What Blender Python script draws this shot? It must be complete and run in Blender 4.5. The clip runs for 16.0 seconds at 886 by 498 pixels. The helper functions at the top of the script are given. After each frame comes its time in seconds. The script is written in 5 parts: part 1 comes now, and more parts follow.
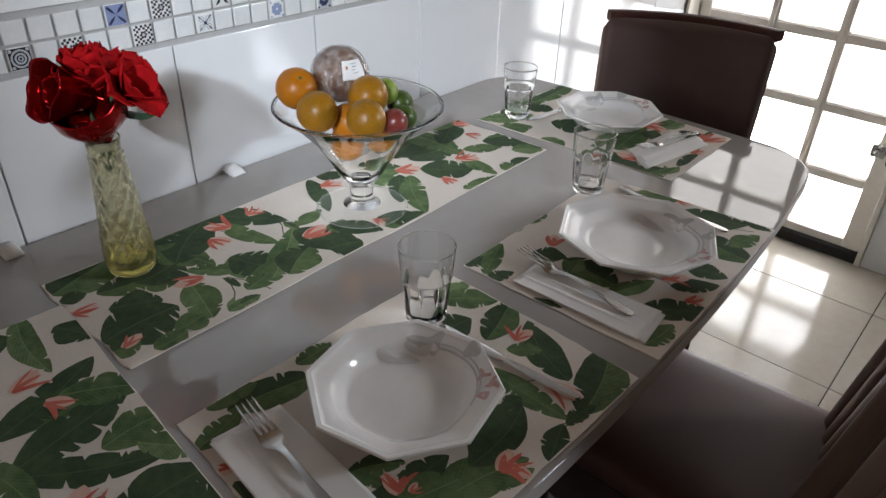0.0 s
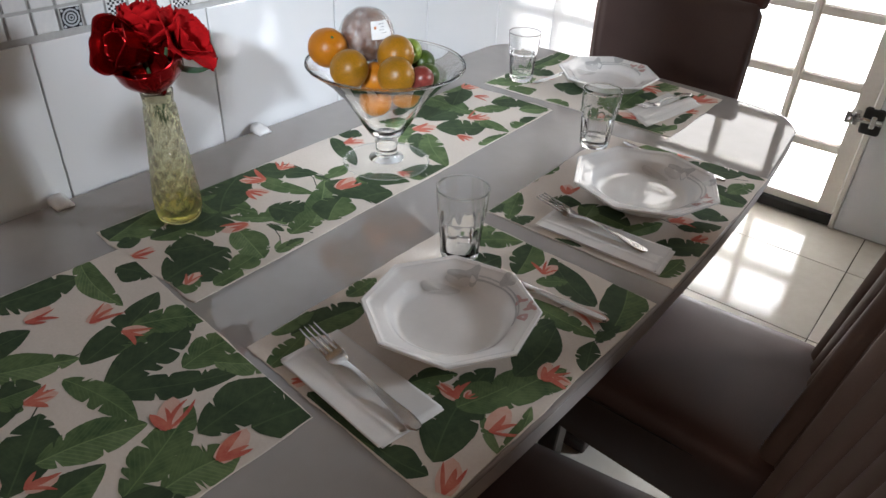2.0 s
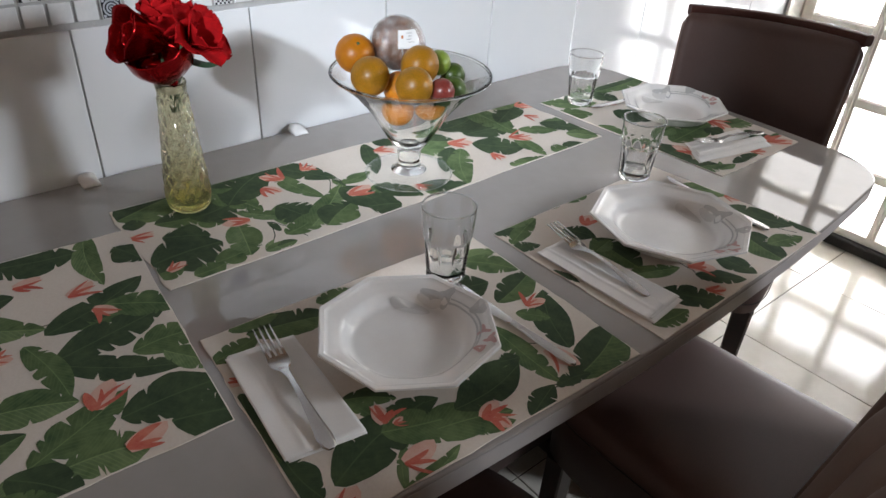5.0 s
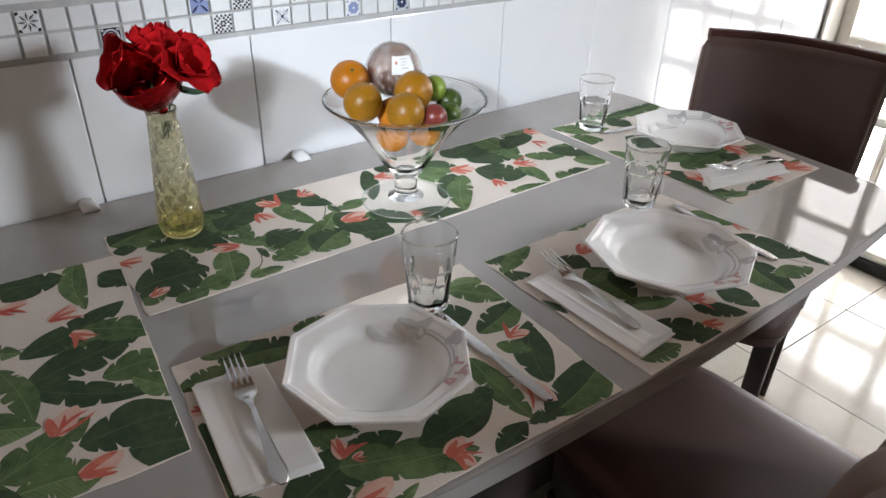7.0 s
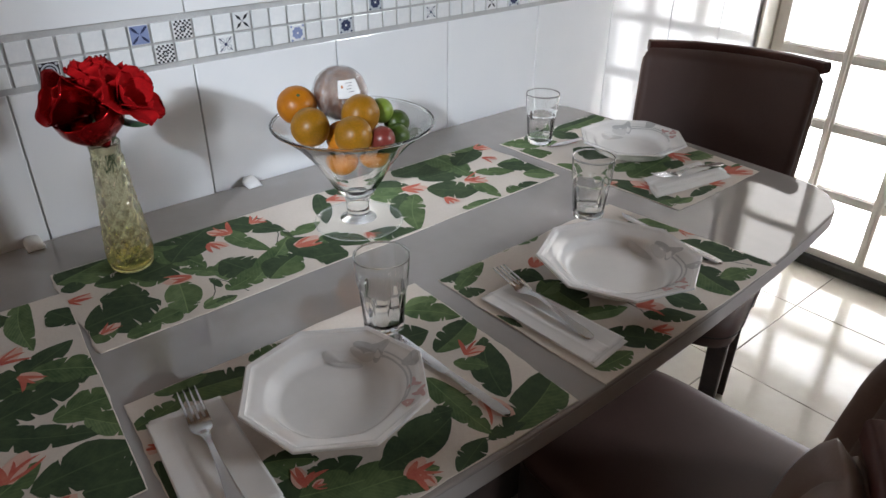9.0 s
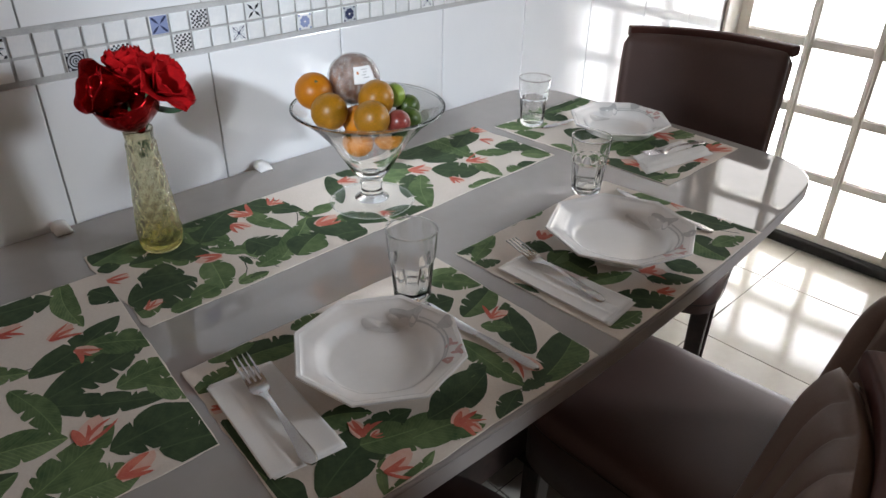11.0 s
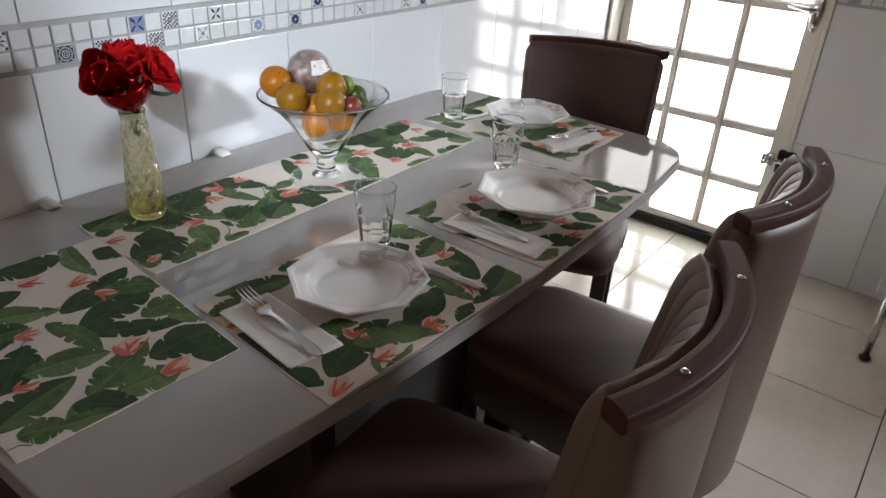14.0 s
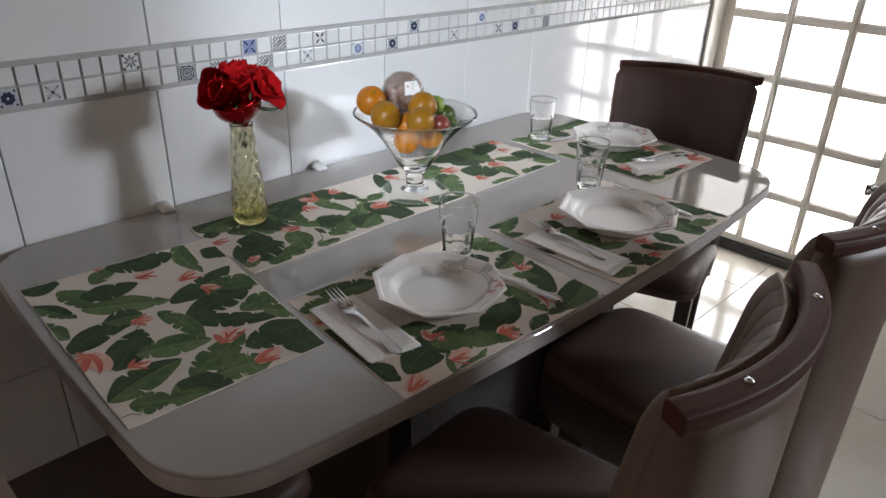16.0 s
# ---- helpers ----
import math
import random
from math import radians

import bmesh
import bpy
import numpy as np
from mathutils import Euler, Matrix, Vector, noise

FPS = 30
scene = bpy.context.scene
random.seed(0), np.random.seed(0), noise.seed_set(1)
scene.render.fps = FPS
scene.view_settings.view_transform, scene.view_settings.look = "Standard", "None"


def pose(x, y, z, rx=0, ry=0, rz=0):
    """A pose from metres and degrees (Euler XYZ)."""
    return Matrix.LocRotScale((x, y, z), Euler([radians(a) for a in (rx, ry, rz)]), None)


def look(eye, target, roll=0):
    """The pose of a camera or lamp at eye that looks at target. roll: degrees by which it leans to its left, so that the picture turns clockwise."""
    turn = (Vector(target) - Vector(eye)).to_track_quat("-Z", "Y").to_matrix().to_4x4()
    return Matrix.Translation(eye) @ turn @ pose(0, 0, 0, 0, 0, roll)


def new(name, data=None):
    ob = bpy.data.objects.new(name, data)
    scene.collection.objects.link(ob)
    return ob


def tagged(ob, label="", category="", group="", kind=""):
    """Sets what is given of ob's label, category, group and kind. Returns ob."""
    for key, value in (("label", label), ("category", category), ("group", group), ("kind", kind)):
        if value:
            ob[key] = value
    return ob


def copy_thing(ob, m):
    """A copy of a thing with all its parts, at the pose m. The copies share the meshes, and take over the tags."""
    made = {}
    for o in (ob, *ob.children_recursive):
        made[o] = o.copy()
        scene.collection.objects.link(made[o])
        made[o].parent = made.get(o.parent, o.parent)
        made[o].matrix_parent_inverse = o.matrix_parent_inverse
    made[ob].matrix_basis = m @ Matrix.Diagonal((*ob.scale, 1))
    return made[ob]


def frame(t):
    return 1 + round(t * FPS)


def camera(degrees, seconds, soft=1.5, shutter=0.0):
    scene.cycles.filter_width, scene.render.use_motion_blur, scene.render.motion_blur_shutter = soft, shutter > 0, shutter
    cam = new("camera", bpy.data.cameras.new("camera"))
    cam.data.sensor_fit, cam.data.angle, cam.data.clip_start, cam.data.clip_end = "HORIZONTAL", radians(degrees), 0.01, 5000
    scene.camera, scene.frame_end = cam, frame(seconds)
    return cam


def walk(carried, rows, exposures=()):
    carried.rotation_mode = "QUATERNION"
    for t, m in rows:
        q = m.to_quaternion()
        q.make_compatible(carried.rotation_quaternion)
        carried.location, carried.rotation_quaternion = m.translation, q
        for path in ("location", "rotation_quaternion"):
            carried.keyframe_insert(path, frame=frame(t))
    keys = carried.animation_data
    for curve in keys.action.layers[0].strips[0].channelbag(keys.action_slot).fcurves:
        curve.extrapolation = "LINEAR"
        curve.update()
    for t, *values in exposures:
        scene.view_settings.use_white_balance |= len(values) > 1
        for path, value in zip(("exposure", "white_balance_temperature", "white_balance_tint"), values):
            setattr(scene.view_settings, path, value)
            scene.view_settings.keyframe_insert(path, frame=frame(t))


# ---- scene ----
cam = camera(64.67, 16.0)
ROWS = [
    (0.0, -0.1113, 0.0271, 1.3130, 40.37, -31.93, 1.96),
    (0.5, -0.1169, -0.0113, 1.3103, 38.92, -32.80, 1.76),
    (1.0, -0.1114, -0.0513, 1.3074, 38.53, -34.25, 2.02),
    (1.5, -0.1062, -0.0831, 1.3068, 38.31, -34.30, 2.29),
    (2.0, -0.1104, -0.0965, 1.3093, 37.70, -33.40, 2.70),
    (2.5, -0.1150, -0.1015, 1.3092, 37.18, -32.80, 2.50),
    (3.0, -0.1079, -0.0902, 1.3080, 36.61, -33.02, 2.67),
    (3.5, -0.0852, -0.0525, 1.3119, 38.58, -32.72, 3.17),
    (4.0, -0.0614, -0.0108, 1.3118, 41.29, -33.70, 3.50),
    (4.5, -0.0338, 0.0197, 1.3065, 45.94, -33.55, 3.72),
    (7.0, 0.0225, 0.1248, 1.2931, 53.37, -30.60, 1.41),
    (7.5, 0.0258, 0.1286, 1.2975, 53.93, -30.20, 0.82),
    (8.0, 0.0355, 0.1333, 1.2965, 52.37, -29.39, 1.08),
    (8.5, 0.0347, 0.1387, 1.2999, 49.08, -29.50, 1.25),
    (9.0, 0.0324, 0.1327, 1.3036, 49.82, -29.39, 0.28),
    (9.2, 0.0322, 0.1144, 1.3082, 49.84, -29.58, 0.88),
    (11.3, 0.0309, -0.0036, 1.3267, 44.23, -30.84, 0.64),
    (11.5, 0.0241, -0.0272, 1.3292, 41.66, -30.65, 1.22),
    (12.0, 0.0222, -0.0908, 1.3271, 39.22, -29.66, 1.50),
    (12.5, 0.0193, -0.1453, 1.3228, 35.44, -31.18, 1.24),
    (13.0, 0.0547, -0.1596, 1.3273, 36.28, -29.10, 2.40),
    (13.5, 0.1078, -0.1736, 1.3301, 34.68, -29.24, 3.47),
    (14.0, 0.1389, -0.2140, 1.3356, 36.96, -28.48, 3.12),
    (14.5, 0.1659, -0.2431, 1.3391, 38.89, -26.83, 2.80),
    (15.0, 0.1779, -0.2547, 1.3409, 41.08, -26.54, 2.39),
    (15.5, 0.1821, -0.2559, 1.3370, 43.21, -27.01, 2.27),
    (16.0, 0.1843, -0.2453, 1.3366, 45.15, -26.65, 1.70),
]
walk(cam, [(t, pose(x, y, z, 0, 0, yaw) @ pose(0, 0, 0, 90 + pitch) @ pose(0, 0, 0, 0, 0, roll)) for t, x, y, z, yaw, pitch, roll in ROWS],
     [(0.0, -0.34), (1.5, -0.02), (3.0, -0.06), (4.5, -0.05), (7.0, 0.14), (7.6, 0.10), (8.5, -0.24), (9.0, -0.30), (11.5, -0.11), (16.0, -0.18)])

# ---- world and lights ----
world = bpy.data.worlds.new("sky")
scene.world = world
world.use_nodes = True
sky = world.node_tree.nodes.new("ShaderNodeTexSky")
sky.sky_type, sky.sun_disc, sky.sun_elevation, sky.sun_rotation = "NISHITA", False, radians(50), radians(20)
world.node_tree.links.new(sky.outputs[0], world.node_tree.nodes["Background"].inputs[0])
world.node_tree.nodes["Background"].inputs[1].default_value = 0.12


def area_light(name, eye, target, w, h, watts, color, disk=False):
    lamp = bpy.data.lights.new(name, "AREA")
    lamp.shape, lamp.size, lamp.size_y = ("DISK" if disk else "RECTANGLE"), w, h
    lamp.energy, lamp.color = watts, color
    ob = new(name, lamp)
    ob.matrix_world = look(eye, target)
    return ob


# lamps: daylight in a second opening of the door wall, then two added lamps
area_light("window_daylight", (2.80, 3.55, 2.18), (-0.75, 0.55, 0.90), 0.62, 0.62, 129, (0.86, 0.92, 1.0))
# warm fill added behind the camera to lift the far end and near table
area_light("rear_window_daylight", (-0.10, -4.25, 1.60), (-0.10, 0.0, 1.30), 1.40, 1.00, 17, (1.0, 0.745, 0.60))
# narrow spot added for the unseen light that throws the flowers' shadow
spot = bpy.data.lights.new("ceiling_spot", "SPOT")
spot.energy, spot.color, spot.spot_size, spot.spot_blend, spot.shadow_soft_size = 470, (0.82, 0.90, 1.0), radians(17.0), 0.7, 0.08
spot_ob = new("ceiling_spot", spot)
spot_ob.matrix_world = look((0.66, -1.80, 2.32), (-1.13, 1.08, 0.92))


# ---- materials ----
class Nodes:
    def __init__(self, name, rough=0.5, color=(0.5, 0.5, 0.5), metal=0.0):
        self.mat = bpy.data.materials.new(name)
        self.mat.use_nodes = True
        self.tree = self.mat.node_tree
        self.bsdf = self.tree.nodes["Principled BSDF"]
        self.put("Roughness", rough), self.put("Metallic", metal), self.put("Base Color", (*color, 1))

    def put(self, socket, value):
        self.bsdf.inputs[socket].default_value = value

    def node(self, kind, **values):
        n = self.tree.nodes.new(kind)
        for key, value in values.items():
            n.inputs[key].default_value = value
        return n

    def link(self, a, b):
        self.tree.links.new(a, b)

    def noise(self, scale, detail=3.0, where="Object", rough=0.55, stretch=None):
        co = self.tree.nodes.new("ShaderNodeTexCoord").outputs[where]
        if stretch:
            mp = self.tree.nodes.new("ShaderNodeMapping")
            mp.inputs["Scale"].default_value = stretch
            self.link(co, mp.inputs["Vector"])
            co = mp.outputs[0]
        n = self.node("ShaderNodeTexNoise", Scale=scale, Detail=detail, Roughness=rough)
        self.link(co, n.inputs["Vector"])
        return n.outputs["Fac"]

    def ramp(self, fac, stops):
        r = self.tree.nodes.new("ShaderNodeValToRGB")
        el = r.color_ramp.elements
        while len(el) < len(stops):
            el.new(0.5)
        for e, (p, c) in zip(el, stops):
            e.position, e.color = p, (*c, 1)
        self.link(fac, r.inputs[0])
        return r.outputs[0]

    def mix(self, fac, a, b, kind="MIX"):
        m = self.tree.nodes.new("ShaderNodeMix")
        m.data_type, m.blend_type = "RGBA", kind
        for k, v in ((0, fac), (6, a), (7, b)):
            if hasattr(v, "is_linked"):
                self.link(v, m.inputs[k])
            else:
                m.inputs[k].default_value = (*v, 1) if k else v
        return m.outputs[2]

    def color(self, out):
        self.link(out, self.bsdf.inputs["Base Color"])

    def rough(self, fac, lo, hi):
        m = self.node("ShaderNodeMapRange")
        m.inputs[3].default_value, m.inputs[4].default_value = lo, hi
        self.link(fac, m.inputs[0])
        self.link(m.outputs[0], self.bsdf.inputs["Roughness"])

    def bump(self, fac, strength, distance):
        b = self.node("ShaderNodeBump", Strength=strength, Distance=distance)
        self.link(fac, b.inputs["Height"])
        self.link(b.outputs[0], self.bsdf.inputs["Normal"])


def surface(name, c1, c2, scale, rough=(0.4, 0.6), bump=0.15, dist=0.001, fine=None, metal=0.0, stretch=None, vary=0.0):
    """Two tones mixed by noise at two scales, with uneven gloss and relief; vary: tone from piece to piece."""
    n = Nodes(name, metal=metal)
    big, small = n.noise(scale, 2, stretch=stretch), n.noise(fine or scale * 9, 4, stretch=stretch)
    both = n.mix(0.45, big, small)
    tone = n.ramp(both, [(0.3, c1), (0.7, c2)])
    if vary:
        info = n.tree.nodes.new("ShaderNodeObjectInfo").outputs["Random"]
        tone = n.mix(1.0, tone, n.ramp(info, [(0.0, (1 - vary,) * 3), (1.0, (1.0, 1.0, 1.0))]), "MULTIPLY")
    n.color(tone)
    n.rough(small, *rough)
    n.bump(both, bump, dist)
    return n


tile_white = surface("white_glazed_tile", (0.76, 0.78, 0.80), (0.80, 0.81, 0.82), 3.0, (0.05, 0.11), 0.12, 0.0012, fine=14, vary=0.03).mat
mosaic_white = surface("white_mosaic_glaze", (0.72, 0.74, 0.75), (0.80, 0.81, 0.81), 40, (0.08, 0.2), 0.4, 0.0012, fine=160, vary=0.10).mat
mosaic_blue = surface("blue_mosaic_glaze", (0.20, 0.25, 0.44), (0.27, 0.32, 0.50), 90, (0.1, 0.2), 0.2).mat
mosaic_navy = surface("navy_mosaic_glaze", (0.025, 0.033, 0.075), (0.055, 0.068, 0.13), 90, (0.1, 0.2), 0.2).mat
mosaic_black = surface("black_mosaic_glaze", (0.015, 0.016, 0.02), (0.04, 0.04, 0.045), 90, (0.1, 0.2), 0.2).mat
mosaic_grey = surface("grey_mosaic_glaze", (0.40, 0.44, 0.48), (0.52, 0.55, 0.58), 90, (0.1, 0.2), 0.2).mat
grout = surface("grey_grout", (0.36, 0.36, 0.36), (0.48, 0.48, 0.47), 30, (0.8, 0.95), 0.3, 0.0008).mat
floor_grout = surface("dark_floor_grout", (0.05, 0.045, 0.04), (0.12, 0.10, 0.08), 20, (0.8, 0.95), 0.3, 0.0008).mat
floor_tile_mat = surface("cream_floor_tile", (0.58, 0.54, 0.47), (0.68, 0.65, 0.58), 2.5, (0.06, 0.16), 0.10, 0.0008, fine=22, vary=0.05).mat
# out of view: walls kept dark, ceiling paler, to steer the bounced light
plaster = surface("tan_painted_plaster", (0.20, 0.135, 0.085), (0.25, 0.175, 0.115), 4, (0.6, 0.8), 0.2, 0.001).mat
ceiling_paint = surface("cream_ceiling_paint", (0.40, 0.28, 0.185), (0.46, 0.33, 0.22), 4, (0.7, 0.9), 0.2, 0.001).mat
door_paint = surface("cream_door_paint", (0.80, 0.77, 0.70), (0.88, 0.85, 0.78), 12, (0.25, 0.45), 0.25, 0.0008, fine=90).mat
door_grime = surface("worn_bead_paint", (0.36, 0.32, 0.25), (0.60, 0.56, 0.48), 25, (0.4, 0.6), 0.3, 0.0006).mat
rubber = surface("black_rubber", (0.012, 0.012, 0.012), (0.03, 0.028, 0.026), 25, (0.6, 0.8), 0.2).mat
steel = surface("brushed_steel", (0.52, 0.51, 0.50), (0.60, 0.59, 0.58), 30, (0.20, 0.28), 0.02, 0.0002, metal=1.0, fine=240).mat
chrome = surface("chrome", (0.62, 0.62, 0.63), (0.70, 0.70, 0.70), 20, (0.08, 0.18), 0.03, 0.0002, metal=1.0).mat
lacquer_node = surface("grey_back_painted_glass", (0.300, 0.276, 0.262), (0.335, 0.310, 0.295), 2.5, (0.022, 0.050), 0.02, 0.0003, fine=30)
lacquer_node.put("Specular IOR Level", 0.95)
lacquer = lacquer_node.mat
# rim tone raised above the top's, in place of side light it doesn't get
rim_lifted = surface("grey_satin_rim", (0.37, 0.338, 0.318), (0.42, 0.385, 0.365), 6, (0.28, 0.42), 0.08, 0.0004).mat
dark_wood = surface("dark_stained_wood", (0.014, 0.008, 0.007), (0.050, 0.026, 0.020), 7, (0.38, 0.52), 0.15, 0.0005, fine=60, stretch=(1, 6, 6)).mat
rail_node = surface("glossy_brown_rail_wood", (0.050, 0.017, 0.012), (0.085, 0.031, 0.023), 6, (0.48, 0.60), 0.12, 0.0005, fine=70, stretch=(1, 5, 5))
rail_node.put("Specular IOR Level", 0.22)
rail_wood = rail_node.mat
seat_node = surface("brown_faux_leather", (0.066, 0.037, 0.031), (0.092, 0.055, 0.046), 6, (0.44, 0.60), 0.25, 0.0006, fine=420)
seat_node.put("Specular IOR Level", 0.3)
leather = seat_node.mat
back_node = surface("taupe_faux_leather", (0.133, 0.088, 0.069), (0.174, 0.119, 0.095), 6, (0.36, 0.52), 0.25, 0.0006, fine=420)
back_node.put("Specular IOR Level", 0.3)
leather_back = back_node.mat
stitch_mat = surface("dark_stitching", (0.012, 0.009, 0.008), (0.025, 0.02, 0.018), 90, (0.7, 0.9), 0.2).mat
porcelain_node = surface("white_porcelain", (0.77, 0.755, 0.735), (0.82, 0.81, 0.79), 10, (0.035, 0.07), 0.04, 0.0004)
porcelain_node.put("Specular IOR Level", 0.85)
porcelain = porcelain_node.mat
plate_grey = surface("grey_plate_print", (0.45, 0.45, 0.445), (0.57, 0.57, 0.56), 55, (0.08, 0.14), 0.02).mat
plate_pale = surface("pale_plate_print", (0.60, 0.59, 0.57), (0.66, 0.645, 0.625), 40, (0.08, 0.14), 0.02).mat
plate_pink = surface("pink_plate_print", (0.50, 0.28, 0.27), (0.66, 0.46, 0.44), 70, (0.08, 0.14), 0.02).mat
paper = surface("white_paper_napkin", (0.80, 0.79, 0.77), (0.86, 0.85, 0.83), 30, (0.85, 0.95), 0.3, 0.0004, fine=500).mat
clip_plastic = surface("white_clip_plastic", (0.70, 0.70, 0.70), (0.78, 0.78, 0.78), 30, (0.3, 0.45), 0.08).mat
cloth = surface("cream_printed_cloth", (0.63, 0.565, 0.50), (0.73, 0.665, 0.60), 9, (0.82, 0.95), 0.25, 0.002, fine=300).mat
def peel(name, c1, c2, scale, rough, fine):
    n = surface(name, c1, c2, scale, rough, 0.5, 0.0006, fine=fine)
    n.put("Specular IOR Level", 0.32)
    return n.mat


orange_peel = peel("orange_peel", (0.33, 0.104, 0.004), (0.45, 0.160, 0.007), 20, (0.30, 0.42), 420)
yellow_peel = peel("green_tinged_orange_peel", (0.17, 0.088, 0.005), (0.37, 0.152, 0.007), 14, (0.30, 0.42), 420)
lime_peel = peel("lime_peel", (0.020, 0.040, 0.006), (0.060, 0.092, 0.014), 24, (0.28, 0.40), 300)
pale_lime = peel("pale_lime_peel", (0.13, 0.20, 0.025), (0.22, 0.28, 0.05), 24, (0.28, 0.40), 300)
plum_skin = surface("plum_skin", (0.10, 0.016, 0.014), (0.22, 0.04, 0.028), 30, (0.25, 0.4), 0.15, 0.0004, fine=250).mat
cake_crust = surface("brown_wrapped_crust", (0.10, 0.043, 0.026), (0.30, 0.165, 0.11), 34, (0.35, 0.60), 0.8, 0.003, fine=70).mat
label_paper = surface("white_label", (0.70, 0.70, 0.70), (0.78, 0.78, 0.77), 60, (0.3, 0.5), 0.05).mat
label_ink = surface("orange_label_ink", (0.45, 0.14, 0.03), (0.5, 0.2, 0.06), 60, (0.4, 0.5), 0.02).mat
label_dark = surface("dark_label_ink", (0.04, 0.04, 0.05), (0.08, 0.08, 0.09), 60, (0.4, 0.5), 0.02).mat
foil_red = surface("red_foil", (0.22, 0.002, 0.003), (0.33, 0.005, 0.007), 14, (0.10, 0.22), 0.35, 0.003, metal=0.85, fine=60).mat
petal_node = surface("red_fabric_petal", (0.24, 0.003, 0.005), (0.42, 0.006, 0.008), 40, (0.7, 0.9), 0.25, 0.0005, fine=300)
petal_node.put("Specular IOR Level", 0.08)
petal_red = petal_node.mat
stem_wrap = surface("white_stem_wrap", (0.60, 0.58, 0.56), (0.72, 0.70, 0.68), 40, (0.5, 0.7), 0.3).mat
leaf_fabric = surface("green_fabric_leaf", (0.018, 0.055, 0.022), (0.035, 0.09, 0.035), 40, (0.5, 0.7), 0.3).mat
cabinet_white = surface("white_cabinet_enamel", (0.68, 0.68, 0.68), (0.76, 0.76, 0.75), 5, (0.2, 0.35), 0.05).mat
cabinet_grey = surface("grey_cabinet_strip", (0.28, 0.28, 0.28), (0.36, 0.36, 0.36), 12, (0.3, 0.4), 0.05).mat


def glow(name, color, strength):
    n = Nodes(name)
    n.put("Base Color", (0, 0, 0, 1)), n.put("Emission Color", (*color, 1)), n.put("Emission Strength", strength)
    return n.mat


# emission in place of outdoor daylight: strong low down, weaker above
low_glow_mat = glow("bright_daylight_glow", (0.975, 0.975, 1.0), 13.0)
high_glow_mat = glow("dim_daylight_glow", (1.0, 0.97, 0.95), 3.8)
def wall_glass(name, low, high, top, solid=0.0, wave=0.0):
    """Thin clear walls: see-through with a sharp glaze; low, high: tint at the foot and at height top; solid: share of true refraction."""
    n = Nodes(name)
    z = n.tree.nodes.new("ShaderNodeSeparateXYZ")
    n.link(n.tree.nodes.new("ShaderNodeTexCoord").outputs["Object"], z.inputs[0])
    span = n.node("ShaderNodeMapRange")
    span.inputs[2].default_value = top
    n.link(z.outputs[2], span.inputs[0])
    tint = n.ramp(span.outputs[0], [(0.0, low), (1.0, high)])
    clear, gloss = n.tree.nodes.new("ShaderNodeBsdfTransparent"), n.node("ShaderNodeBsdfGlossy", Roughness=0.03)
    n.link(tint, clear.inputs[0])
    fres, mixed = n.tree.nodes.new("ShaderNodeLayerWeight"), n.tree.nodes.new("ShaderNodeMixShader")
    sheen = n.ramp(fres.outputs["Facing"], [(0.0, (0.03, 0.03, 0.03)), (0.55, (0.05, 0.05, 0.05)), (0.8, (0.16, 0.16, 0.16)), (1.0, (0.75, 0.75, 0.75))])
    body = clear.outputs[0]
    if solid:
        thick, share = n.node("ShaderNodeBsdfGlass", Roughness=0.0, IOR=1.45), n.node("ShaderNodeMixShader", Fac=solid)
        n.link(tint, thick.inputs[0]), n.link(clear.outputs[0], share.inputs[1]), n.link(thick.outputs[0], share.inputs[2])
        body = share.outputs[0]
    if wave:
        b = n.node("ShaderNodeBump", Strength=wave, Distance=0.002)
        n.link(n.noise(60, 2), b.inputs["Height"])
        n.link(b.outputs[0], gloss.inputs["Normal"]), n.link(b.outputs[0], fres.inputs["Normal"])
        if solid:
            n.link(b.outputs[0], thick.inputs["Normal"])
    n.link(sheen, mixed.inputs[0]), n.link(body, mixed.inputs[1]), n.link(gloss.outputs[0], mixed.inputs[2])
    n.link(mixed.outputs[0], n.tree.nodes["Material Output"].inputs[0])
    return n.mat


def true_glass(name, color, wave=0.0):
    n = Nodes(name)
    g = n.node("ShaderNodeBsdfGlass", Roughness=0.0, IOR=1.46)
    g.inputs[0].default_value = (*color, 1)
    if wave:
        b = n.node("ShaderNodeBump", Strength=wave, Distance=0.002)
        n.link(n.noise(60, 2), b.inputs["Height"])
        n.link(b.outputs[0], g.inputs["Normal"])
    n.link(g.outputs[0], n.tree.nodes["Material Output"].inputs[0])
    return n.mat


